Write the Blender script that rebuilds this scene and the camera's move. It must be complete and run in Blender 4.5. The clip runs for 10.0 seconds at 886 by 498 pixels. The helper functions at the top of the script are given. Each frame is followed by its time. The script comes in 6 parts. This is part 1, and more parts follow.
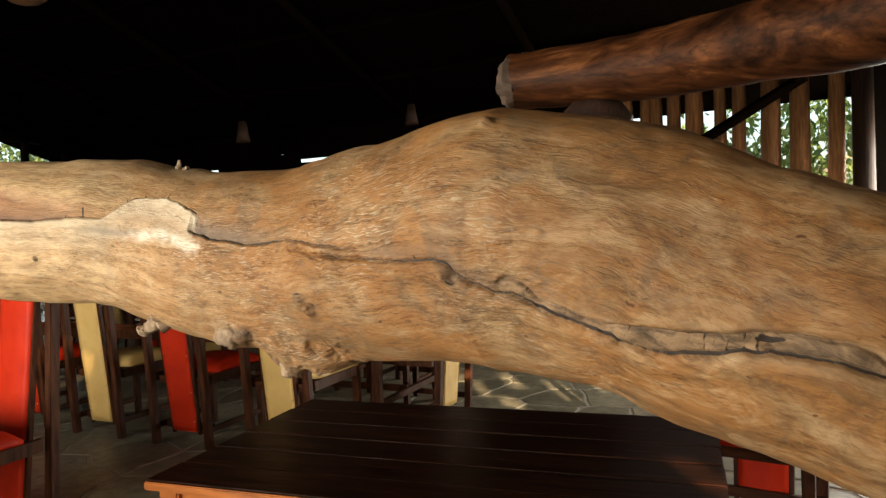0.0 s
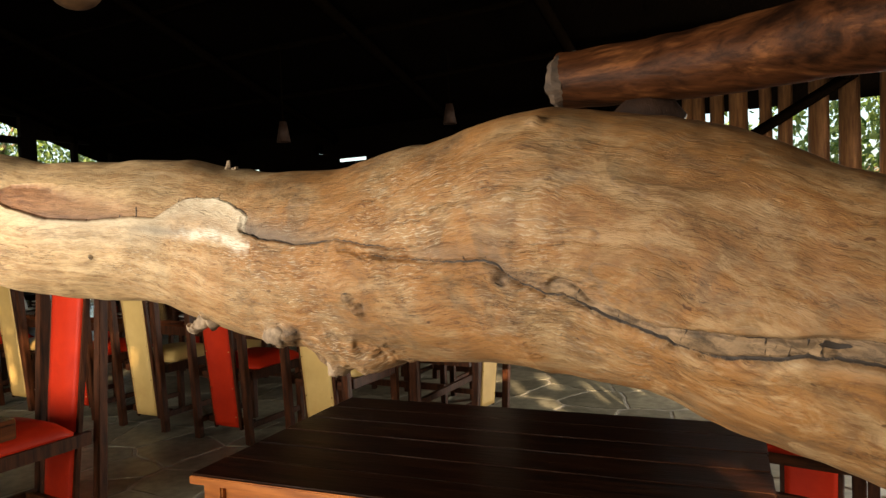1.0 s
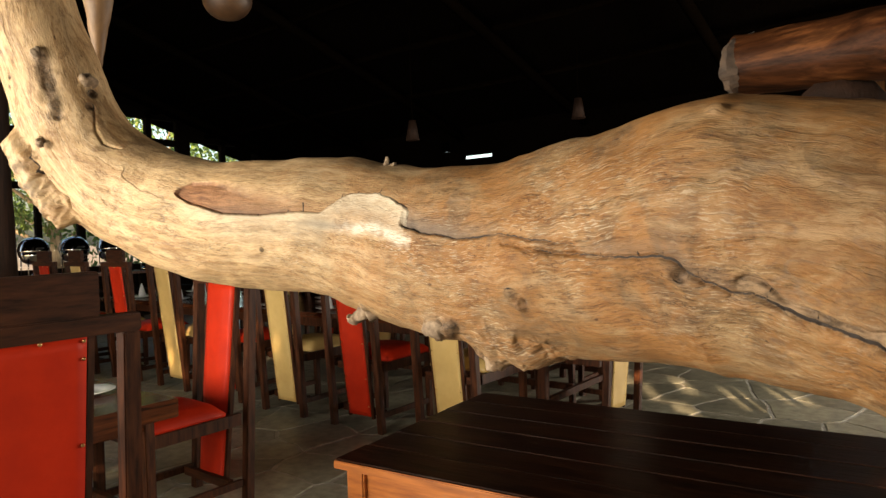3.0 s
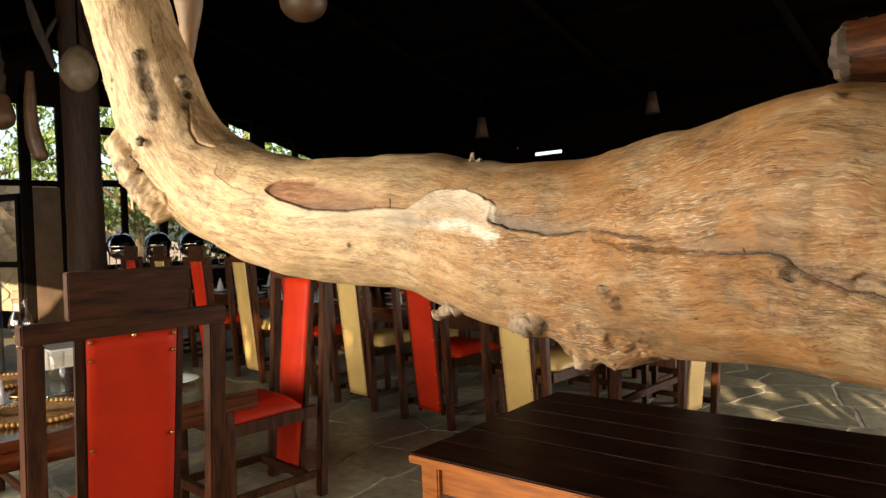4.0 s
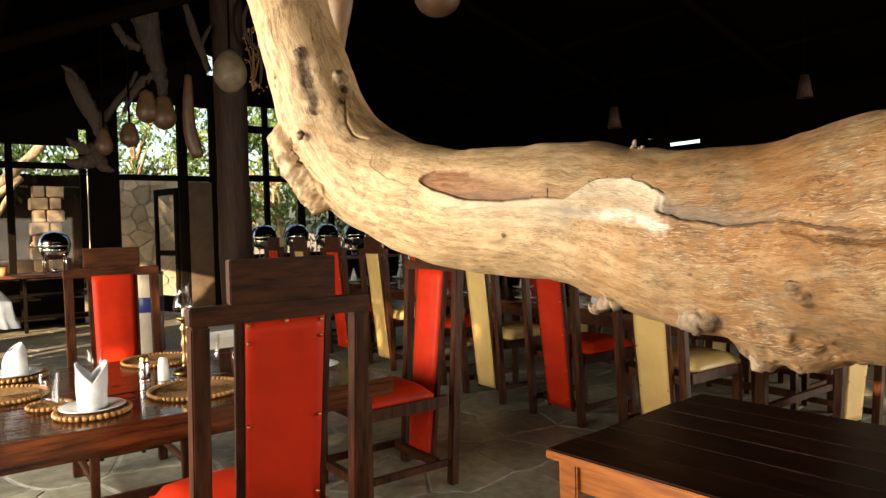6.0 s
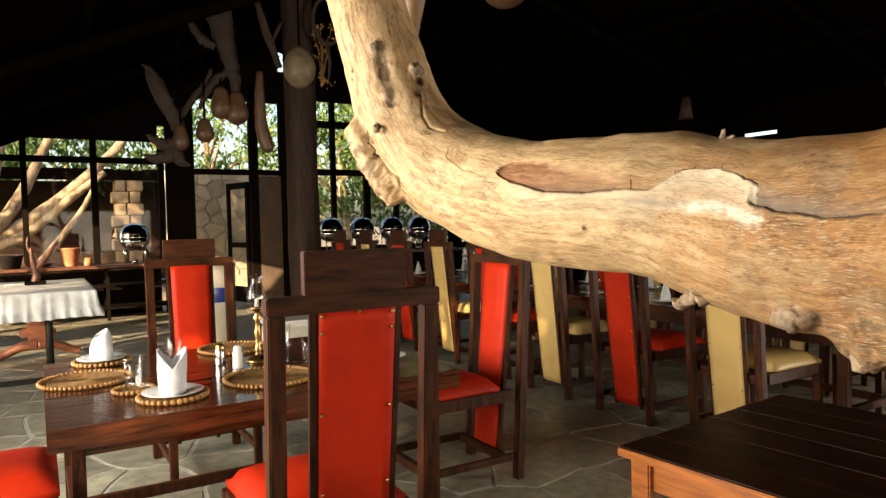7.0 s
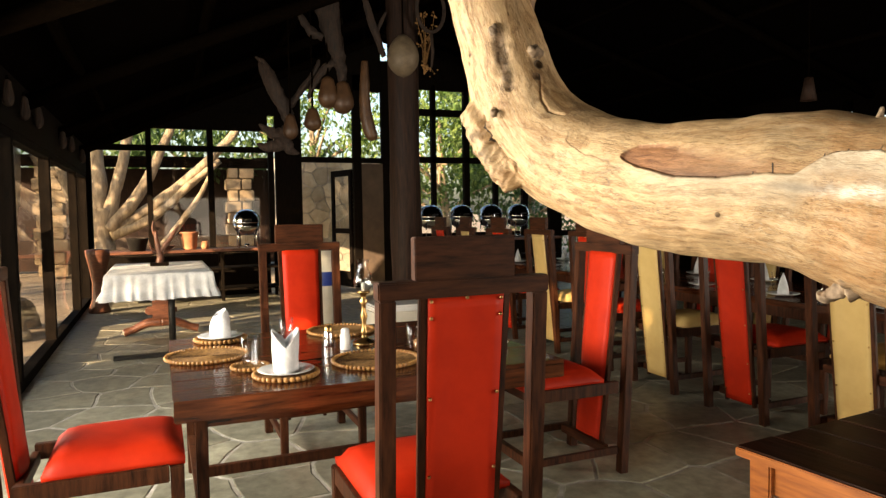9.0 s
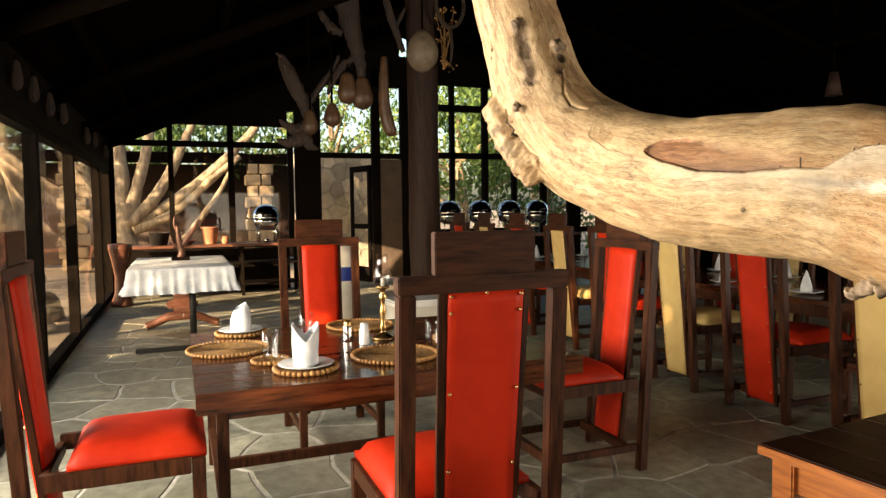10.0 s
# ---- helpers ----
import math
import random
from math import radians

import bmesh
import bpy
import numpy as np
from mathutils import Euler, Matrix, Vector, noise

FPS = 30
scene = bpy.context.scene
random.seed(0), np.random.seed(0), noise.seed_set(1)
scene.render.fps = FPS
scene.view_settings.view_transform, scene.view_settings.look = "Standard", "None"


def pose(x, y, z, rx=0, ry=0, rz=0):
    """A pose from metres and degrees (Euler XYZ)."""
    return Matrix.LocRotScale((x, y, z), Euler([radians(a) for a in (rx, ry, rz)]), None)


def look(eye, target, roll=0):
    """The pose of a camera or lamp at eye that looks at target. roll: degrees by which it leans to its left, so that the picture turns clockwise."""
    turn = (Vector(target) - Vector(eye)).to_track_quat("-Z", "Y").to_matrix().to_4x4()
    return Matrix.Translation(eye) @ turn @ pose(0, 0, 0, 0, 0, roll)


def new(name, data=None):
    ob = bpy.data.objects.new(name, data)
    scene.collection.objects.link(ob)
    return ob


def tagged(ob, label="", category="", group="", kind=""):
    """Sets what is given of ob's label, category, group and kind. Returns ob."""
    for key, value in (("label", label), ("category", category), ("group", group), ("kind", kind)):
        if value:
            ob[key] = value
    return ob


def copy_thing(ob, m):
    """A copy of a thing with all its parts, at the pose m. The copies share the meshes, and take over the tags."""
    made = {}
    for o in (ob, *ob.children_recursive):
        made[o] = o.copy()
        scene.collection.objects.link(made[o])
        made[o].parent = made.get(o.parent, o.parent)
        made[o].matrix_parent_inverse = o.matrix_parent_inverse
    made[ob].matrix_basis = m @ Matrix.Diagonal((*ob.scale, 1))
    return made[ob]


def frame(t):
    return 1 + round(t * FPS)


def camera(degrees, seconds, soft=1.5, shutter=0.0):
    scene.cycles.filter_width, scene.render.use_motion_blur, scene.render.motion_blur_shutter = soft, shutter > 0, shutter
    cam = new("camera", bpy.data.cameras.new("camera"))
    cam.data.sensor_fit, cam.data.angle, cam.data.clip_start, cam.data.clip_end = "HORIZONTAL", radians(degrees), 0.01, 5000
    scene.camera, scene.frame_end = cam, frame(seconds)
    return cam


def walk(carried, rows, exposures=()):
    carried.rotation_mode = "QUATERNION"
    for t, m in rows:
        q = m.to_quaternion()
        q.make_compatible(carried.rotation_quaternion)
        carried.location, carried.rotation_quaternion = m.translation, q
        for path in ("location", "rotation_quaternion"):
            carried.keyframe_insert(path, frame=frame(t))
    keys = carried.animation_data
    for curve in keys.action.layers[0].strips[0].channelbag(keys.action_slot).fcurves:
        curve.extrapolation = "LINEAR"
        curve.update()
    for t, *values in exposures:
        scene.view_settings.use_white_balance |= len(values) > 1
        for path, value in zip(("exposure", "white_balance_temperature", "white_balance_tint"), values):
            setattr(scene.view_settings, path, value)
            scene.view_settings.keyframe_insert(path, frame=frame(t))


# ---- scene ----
cam = camera(66.0, 10.0, soft=1.4)
# seconds, eye in metres, then pitch, roll and yaw in degrees: a hand-held turn to the left
ROWS = [
    (0, 0.0896, 0.1041, 1.4545, 88.379, 2.304, 24.589),
    (0.5, 0.0854, 0.1043, 1.4556, 88.383, 2.185, 25.619),
    (1, 0.0750, 0.1025, 1.4564, 88.438, 2.097, 27.653),
    (1.5, 0.0638, 0.1004, 1.4571, 88.490, 2.038, 29.845),
    (2, 0.0509, 0.0963, 1.4567, 88.530, 1.999, 32.432),
    (3.5, 0.0180, 0.0762, 1.4546, 88.503, 1.815, 40.734),
    (4, 0.0051, 0.0684, 1.4542, 88.476, 1.718, 43.507),
    (4.5, -0.0064, 0.0632, 1.4539, 88.465, 1.638, 45.938),
    (5, -0.0187, 0.0571, 1.4531, 88.439, 1.560, 48.647),
    (5.5, -0.0289, 0.0510, 1.4520, 88.357, 1.487, 51.236),
    (7, -0.0564, 0.0264, 1.4494, 87.783, 1.223, 59.177),
    (7.5, -0.0637, 0.0196, 1.4486, 87.573, 1.142, 61.501),
    (8, -0.0701, 0.0130, 1.4480, 87.342, 1.047, 63.779),
    (8.5, -0.0784, 0.0055, 1.4472, 87.129, 0.958, 65.622),
    (9, -0.0833, -0.0009, 1.4462, 86.895, 0.846, 67.322),
    (9.5, -0.0852, -0.0052, 1.4452, 86.702, 0.760, 68.289),
    (10, -0.0851, -0.0072, 1.4441, 86.571, 0.687, 68.837),
]
walk(cam, [(t, pose(x, y, z, rx, ry, rz)) for t, x, y, z, rx, ry, rz in ROWS], exposures=[(0, 1.70), (2, 1.72), (4, 1.85), (7, 1.92), (10, 1.95)])

# ---- world, sun, glass-wall daylight and added fill lamps ----
SUN_AZ, SUN_EL = 148.0, 13.5   # degrees from +y towards +x, and height: low, beyond the glass wall
world = bpy.data.worlds.new("world")
scene.world = world
world.use_nodes = True
wn, wl = world.node_tree.nodes, world.node_tree.links
sky = wn.new("ShaderNodeTexSky")
sky.sky_type = 'NISHITA'
sky.sun_disc = False
sky.sun_elevation = radians(SUN_EL)
sky.sun_rotation = radians(SUN_AZ)
sky.air_density, sky.dust_density = 1.0, 4.0
wl.new(sky.outputs[0], wn["Background"].inputs[0])
wn["Background"].inputs[1].default_value = 0.15
sun = new("sun", bpy.data.lights.new("sun", 'SUN'))
sun.data.energy, sun.data.angle, sun.data.color = 6.5, radians(0.6), (1.0, 0.74, 0.46)
a, e = radians(SUN_AZ), radians(SUN_EL)
sun.matrix_world = look((math.sin(a) * math.cos(e) * 30, math.cos(a) * math.cos(e) * 30, math.sin(e) * 30), (0, 0, 0))


def area_lamp(name, at, target, w, h, watts, colour):
    lamp = bpy.data.lights.new(name, 'AREA')
    lamp.shape, lamp.size, lamp.size_y, lamp.energy, lamp.color = 'RECTANGLE', w, h, watts, colour
    ob = new(name, lamp)
    ob.matrix_world = look(at, target)
    return ob


# daylight through the glass wall beside the camera, then two added fills from unseen sides
area_lamp("glass_wall_daylight", (-2.95, -1.85, 1.50), (-2.4, 5.0, 2.0), 4.3, 1.2, 120, (1.0, 0.93, 0.79))
# added lamp that brightens the chair backs turned to the camera
area_lamp("east_chair_fill", (3.62, 2.1, 1.35), (-4.0, 1.6, 0.8), 3.7, 1.6, 7, (1.0, 0.88, 0.70))
# added lamp that brightens the floor beyond the tables
area_lamp("north_floor_fill", (2.55, 10.0, 1.5), (-1.2, 5.6, 0.0), 1.9, 2.0, 165, (1.0, 0.92, 0.78))

# ---- materials ----


def material(name, rough=0.6, metal=0.0, spec=0.5):
    m = bpy.data.materials.new(name)
    m.use_nodes = True
    b = m.node_tree.nodes["Principled BSDF"]
    b.inputs["Roughness"].default_value = rough
    b.inputs["Metallic"].default_value = metal
    b.inputs["Specular IOR Level"].default_value = spec
    return m, m.node_tree.nodes, m.node_tree.links, b


def ramp(n, stops):
    r = n.new("ShaderNodeValToRGB")
    while len(r.color_ramp.elements) < len(stops):
        r.color_ramp.elements.new(0.5)
    for el, (p, c) in zip(r.color_ramp.elements, stops):
        el.position, el.color = p, (*c, 1)
    return r


def noise_node(n, l, scale, detail=4.0, rough=0.55, stretch=None, space="Object", warp=0.0):
    co = n.new("ShaderNodeTexCoord")
    mp = n.new("ShaderNodeMapping")
    mp.inputs["Scale"].default_value = stretch or (1, 1, 1)
    l.new(co.outputs[space], mp.inputs[0])
    t = n.new("ShaderNodeTexNoise")
    t.inputs["Scale"].default_value, t.inputs["Detail"].default_value, t.inputs["Roughness"].default_value = scale, detail, rough
    t.inputs["Distortion"].default_value = warp
    l.new(mp.outputs[0], t.inputs[0])
    return t


def mix(n, l, fac, a, b, kind='MIX'):
    m = n.new("ShaderNodeMix")
    m.data_type, m.blend_type = 'RGBA', kind
    for sock, v in ((m.inputs[0], fac), (m.inputs[6], a), (m.inputs[7], b)):
        if hasattr(v, "is_linked") or hasattr(v, "links"):
            l.new(v, sock)
        elif isinstance(v, (int, float)):
            sock.default_value = v
        else:
            sock.default_value = (*v, 1)
    return m.outputs[2]


def bump(n, l, height, b, strength=0.3, dist=0.004):
    u = n.new("ShaderNodeBump")
    u.inputs["Strength"].default_value, u.inputs["Distance"].default_value = strength, dist
    l.new(height, u.inputs["Height"])
    l.new(u.outputs[0], b.inputs["Normal"])
    return u


def mottled(name, c1, c2, scale, rough=0.6, metal=0.0, stretch=None, bumpy=0.25, dist=0.003, spread=(0.3, 0.7), per_object=0.0, warp=0.0, spec=0.5):
    """Two colours by a grain and a coarser stain, with relief; per_object varies the tone from thing to thing."""
    m, n, l, b = material(name, rough, metal, spec)
    g = noise_node(n, l, scale, 6.0, 0.6, stretch, warp=warp)
    r = ramp(n, [(spread[0], c1), (spread[1], c2)])
    l.new(g.outputs[0], r.inputs[0])
    s = noise_node(n, l, scale * 0.13, 3.0)
    sr = ramp(n, [(0.35, (0.72, 0.72, 0.72)), (0.65, (1.0, 1.0, 1.0))])
    l.new(s.outputs[0], sr.inputs[0])
    col = mix(n, l, 1.0, r.outputs[0], sr.outputs[0], 'MULTIPLY')
    if per_object:
        oi = n.new("ShaderNodeObjectInfo")
        rr = ramp(n, [(0.0, (1 - per_object,) * 3), (1.0, (1.0, 1.0, 1.0))])
        l.new(oi.outputs["Random"], rr.inputs[0])
        col = mix(n, l, 1.0, col, rr.outputs[0], 'MULTIPLY')
    l.new(col, b.inputs["Base Color"])
    rv = n.new("ShaderNodeMapRange")
    rv.inputs[3].default_value, rv.inputs[4].default_value = max(0.02, rough - 0.1), min(1, rough + 0.12)
    l.new(s.outputs[0], rv.inputs[0])
    l.new(rv.outputs[0], b.inputs["Roughness"])
    if bumpy:
        bump(n, l, g.outputs[0], b, bumpy, dist)
    return m


WOOD_CHAIR = mottled("dark_chair_wood", (0.011, 0.0036, 0.0017), (0.092, 0.030, 0.0115), 9, 0.48, stretch=(5, 5, 0.7), bumpy=0.3, spec=0.13)
WOOD_CHAIR_H = mottled("dark_chair_wood_crosswise", (0.011, 0.0036, 0.0017), (0.092, 0.030, 0.0115), 9, 0.48, stretch=(0.7, 5, 5), bumpy=0.3, spec=0.13)
WOOD_TABLE = mottled("polished_table_wood", (0.020, 0.006, 0.0028), (0.125, 0.036, 0.012), 7, 0.13, stretch=(0.6, 6, 6), bumpy=0.35, dist=0.004)
WOOD_BLACK = mottled("blackened_table_wood", (0.005, 0.0018, 0.0009), (0.040, 0.013, 0.005), 7, 0.36, stretch=(0.6, 7, 6), bumpy=0.6, dist=0.004, spec=0.14)
WOOD_ORANGE = mottled("varnished_orange_wood", (0.22, 0.060, 0.012), (0.50, 0.16, 0.030), 8, 0.35, stretch=(0.8, 3, 8), bumpy=0.12)
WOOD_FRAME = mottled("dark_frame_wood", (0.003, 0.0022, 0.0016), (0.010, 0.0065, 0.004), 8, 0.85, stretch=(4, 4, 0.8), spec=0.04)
WOOD_LOG = mottled("bark_stripped_log", (0.010, 0.0045, 0.0026), (0.042, 0.018, 0.009), 8, 0.7, stretch=(5, 5, 0.5), bumpy=0.5, dist=0.01, spec=0.25)
# the orange sunlight on the poles is put into this base colour
WOOD_POLE = mottled("sunlit_pole_wood", (0.18, 0.068, 0.022), (0.56, 0.26, 0.09), 7, 0.7, stretch=(5, 5, 0.5), bumpy=0.5, dist=0.01, per_object=0.4)
WOOD_PED = mottled("reddish_pedestal_wood", (0.06, 0.020, 0.010), (0.17, 0.06, 0.028), 8, 0.45, stretch=(4, 1, 4))
# the unlit roof's blackness is put into the next two colours
THATCH = mottled("shaded_thatch", (0.0012, 0.0009, 0.0007), (0.005, 0.0032, 0.002), 14, 0.95, stretch=(8, 1, 1), bumpy=0.6, dist=0.02, spec=0.0)
PURLIN = mottled("shaded_purlin_wood", (0.0015, 0.001, 0.0006), (0.006, 0.0035, 0.0018), 8, 0.95, stretch=(1, 5, 5), spec=0.0)
VINYL_RED = mottled("red_vinyl", (0.47, 0.020, 0.005), (0.67, 0.037, 0.008), 5, 0.48, bumpy=0.22, dist=0.008, per_object=0.15, spec=0.12)
VINYL_YELLOW = mottled("yellow_vinyl", (0.62, 0.40, 0.13), (0.76, 0.53, 0.20), 5, 0.42, bumpy=0.10, dist=0.004, per_object=0.12)
BRASS = mottled("aged_brass", (0.36, 0.20, 0.07), (0.66, 0.44, 0.18), 30, 0.28, 1.0, bumpy=0.1)
STEEL = mottled("polished_steel", (0.60, 0.60, 0.60), (0.74, 0.74, 0.74), 12, 0.10, 1.0, bumpy=0.03)
IRON = mottled("black_iron", (0.012, 0.012, 0.012), (0.04, 0.036, 0.03), 20, 0.5, 0.6)
LINEN = mottled("white_linen", (0.74, 0.75, 0.76), (0.85, 0.86, 0.87), 60, 0.85, bumpy=0.2, dist=0.001)
CHINA = mottled("white_china", (0.78, 0.77, 0.74), (0.86, 0.85, 0.83), 6, 0.15, bumpy=0.0)
STRAW = mottled("woven_straw", (0.12, 0.050, 0.014), (0.50, 0.26, 0.075), 60, 0.75, bumpy=0.5, dist=0.003)
GOURD = mottled("dried_gourd", (0.050, 0.021, 0.007), (0.135, 0.062, 0.022), 9, 0.5, bumpy=0.15, per_object=0.35)
STICK = mottled("smooth_tan_stick", (0.13, 0.066, 0.024), (0.26, 0.14, 0.055), 9, 0.6, stretch=(5, 5, 0.5))
PALE_GOURD = mottled("pale_dusty_gourd", (0.11, 0.075, 0.042), (0.22, 0.16, 0.095), 9, 0.6, bumpy=0.2)
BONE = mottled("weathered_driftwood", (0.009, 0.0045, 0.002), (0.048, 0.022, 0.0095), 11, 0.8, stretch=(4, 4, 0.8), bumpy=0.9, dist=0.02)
PLASTER = mottled("dim_wall_plaster", (0.07, 0.045, 0.028), (0.13, 0.085, 0.055), 3, 0.9)
STONE_CREAM = mottled("cream_stone", (0.55, 0.45, 0.30), (0.76, 0.67, 0.50), 6, 0.85, per_object=0.4, bumpy=0.4, dist=0.01)
STONE_TAN = mottled("tan_stone", (0.24, 0.165, 0.09), (0.40, 0.29, 0.17), 6, 0.85, per_object=0.3, bumpy=0.4, dist=0.01)
STONE_FLOOR = mottled("worn_floor_stone", (0.155, 0.140, 0.096), (0.455, 0.42, 0.305), 11, 0.42, per_object=0.40, bumpy=0.5, dist=0.006, spread=(0.25, 0.75))
GROUT = mottled("pale_grout", (0.26, 0.235, 0.19), (0.54, 0.49, 0.42), 9, 0.9, bumpy=0.4)
EARTH = mottled("dry_earth", (0.20, 0.145, 0.09), (0.36, 0.27, 0.17), 2.0, 0.95, bumpy=0.5, dist=0.02)
FIG_BARK = mottled("pale_fig_bark", (0.14, 0.10, 0.06), (0.42, 0.32, 0.20), 6, 0.8, stretch=(2, 2, 0.6), bumpy=0.5, dist=0.015)
BLUE = mottled("blue_enamel", (0.02, 0.04, 0.22), (0.03, 0.06, 0.32), 5, 0.3)
CREAM = mottled("cream_paint", (0.60, 0.56, 0.47), (0.72, 0.68, 0.60), 5, 0.5)
CLAY = mottled("terracotta_clay", (0.30, 0.11, 0.05), (0.48, 0.20, 0.09), 12, 0.75)
CUT_END = mottled("sawn_log_end", (0.018, 0.010, 0.005), (0.095, 0.055, 0.030), 60, 0.85, bumpy=0.5)


def leaf_material(name, c1, c2):
    m, n, l, b = material(name, 0.55)
    gi = n.new("ShaderNodeNewGeometry")
    r = ramp(n, [(0.0, c1), (1.0, c2)])
    l.new(gi.outputs["Random Per Island"], r.inputs[0])
    l.new(r.outputs[0], b.inputs["Base Color"])
    t = n.new("ShaderNodeBsdfTranslucent")
    l.new(r.outputs[0], t.inputs[0])
    mx = n.new("ShaderNodeMixShader")
    mx.inputs[0].default_value = 0.45
    l.new(b.outputs[0], mx.inputs[1])
    l.new(t.outputs[0], mx.inputs[2])
    l.new(mx.outputs[0], n["Material Output"].inputs[0])
    return m


LEAF = leaf_material("green_leaves", (0.045, 0.10, 0.02), (0.17, 0.24, 0.055))
LEAF_DARK = leaf_material("shade_leaves", (0.03, 0.07, 0.018), (0.10, 0.16, 0.04))


def glass_material(name, tint=(1, 1, 1), thin=True):
    m, n, l, b = material(name, 0.02)
    if thin:
        tr = n.new("ShaderNodeBsdfTransparent")
        gl = n.new("ShaderNodeBsdfGlossy")
        gl.inputs["Roughness"].default_value = 0.02
        lw = n.new("ShaderNodeLayerWeight")
        fr = n.new("ShaderNodeMapRange")
        fr.inputs[1].default_value, fr.inputs[2].default_value, fr.inputs[3].default_value, fr.inputs[4].default_value = 0.35, 1.0, 0.05, 0.35
        l.new(lw.outputs["Facing"], fr.inputs[0])
        mx = n.new("ShaderNodeMixShader")
        l.new(fr.outputs[0], mx.inputs[0])
        l.new(tr.outputs[0], mx.inputs[1])
        l.new(gl.outputs[0], mx.inputs[2])
        l.new(mx.outputs[0], n["Material Output"].inputs[0])
    else:
        b.inputs["Transmission Weight"].default_value = 1.0
        b.inputs["Base Color"].default_value = (*tint, 1)
        b.inputs["IOR"].default_value = 1.45
    return m


PANE = glass_material("window_glass")
CRYSTAL = glass_material("drinking_glass", (0.97, 0.98, 0.98), thin=True)


def driftwood():
    """The sanded limb: grain along it, amber and grey stains, pale fibres; cracks, torn skin and knots come from fields stored on the mesh."""
    m, n, l, b = material("sanded_driftwood", 0.55, spec=0.30)
    uv = "UV"
    # the grain wanders: the lengthwise coordinates are bent by a slow noise
    co = n.new("ShaderNodeTexCoord")
    bend = noise_node(n, l, 11, 4, 0.6, (1, 1, 1), uv)
    bc = n.new("ShaderNodeVectorMath")
    bc.operation = 'MULTIPLY_ADD'
    bc.inputs[1].default_value = (0.0, 0.026, 0.0)
    l.new(bend.outputs[1], bc.inputs[0])
    l.new(co.outputs["UV"], bc.inputs[2])

    def grain(scale, detail, rough, stretch, warp):
        mp = n.new("ShaderNodeMapping")
        mp.inputs["Scale"].default_value = stretch
        l.new(bc.outputs[0], mp.inputs[0])
        t = n.new("ShaderNodeTexNoise")
        t.inputs["Scale"].default_value, t.inputs["Detail"].default_value, t.inputs["Roughness"].default_value, t.inputs["Distortion"].default_value = scale, detail, rough, warp
        l.new(mp.outputs[0], t.inputs[0])
        return t.outputs[0]

    def stops(value, *s):
        r = ramp(n, [(p, (c, c, c) if isinstance(c, (int, float)) else c) for p, c in s])
        l.new(value, r.inputs[0])
        return r.outputs[0]

    def mth(op, a, c):
        k = n.new("ShaderNodeMath")
        k.operation = op
        for sock, v in ((k.inputs[0], a), (k.inputs[1], c)):
            if isinstance(v, (int, float)):
                sock.default_value = v
            else:
                l.new(v, sock)
        return k.outputs[0]

    def stored(name):
        at = n.new("ShaderNodeAttribute")
        at.attribute_name = name
        sp = n.new("ShaderNodeSeparateColor")
        l.new(at.outputs["Color"], sp.inputs[0])
        return sp.outputs[0], sp.outputs[1], sp.outputs[2], at.outputs["Alpha"]
    crack_shade, band, grey, knot = stored("wear_shade")
    skin, hollow, worn_lit, fibre = stored("skin")
    pale, red, white, stain = stored("tint")

    fine = grain(210, 4, 0.65, (0.26, 4.4, 1), 0.4)
    hair = grain(170, 3, 0.60, (0.42, 3.4, 1), 0.3)
    streak = grain(34, 9, 0.76, (0.8, 2.6, 1), 0.4)
    flake = grain(70, 8, 0.78, (0.6, 1.9, 1), 0.6)
    blotch = noise_node(n, l, 8.5, 8, 0.68, (0.9, 1.3, 1), uv, 1.0).outputs[0]
    blotch2 = noise_node(n, l, 17, 7, 0.70, (1.0, 1.0, 1), "Object", 0.6).outputs[0]
    zone = noise_node(n, l, 6.0, 5, 0.6, (1, 1, 1), uv, 0.5).outputs[0]
    grit = noise_node(n, l, 150, 5, 0.72, (1, 1, 1), "Object", 0.4).outputs[0]

    col = stops(streak, (0.30, (0.23, 0.128, 0.052)), (0.50, (0.325, 0.195, 0.088)), (0.68, (0.43, 0.285, 0.145)))
    col = mix(n, l, stops(blotch, (0.40, 0.0), (0.54, 0.9)), col, (0.30, 0.132, 0.036))
    col = mix(n, l, stops(blotch2, (0.50, 0.0), (0.61, 0.68)), col, (0.15, 0.092, 0.048))
    # the far end's paler colour holds both wear and stronger light
    col = mix(n, l, mth('MULTIPLY', worn_lit, stops(streak, (0.36, 0.34), (0.56, 0.84))), col, (0.67, 0.465, 0.245))
    # cloudy handled patches where the fibres are rubbed smooth
    rubbed = stops(fibre, (0.42, 1.0), (0.75, 0.25))
    cloud = noise_node(n, l, 13, 9, 0.70, (0.7, 1.2, 1), uv, 1.6).outputs[0]
    col = mix(n, l, mth('MULTIPLY', rubbed, stops(cloud, (0.40, 0.72), (0.49, 0.0))), col, (0.165, 0.078, 0.028))
    col = mix(n, l, mth('MULTIPLY', rubbed, stops(cloud, (0.53, 0.0), (0.62, 0.62))), col, (0.50, 0.325, 0.165))
    # long layers that peel along the grain, with thin broken edges
    layer = grain(15, 8, 0.62, (0.34, 2.5, 1), 0.9)
    col = mix(n, l, stops(layer, (0.36, 0.55), (0.47, 0.0)), col, (0.27, 0.132, 0.045))
    col = mix(n, l, mth('MULTIPLY', stops(layer, (0.53, 0.0), (0.64, 0.75)), stops(worn_lit, (0.0, 0.22), (0.7, 0.75))), col, (0.62, 0.45, 0.265))
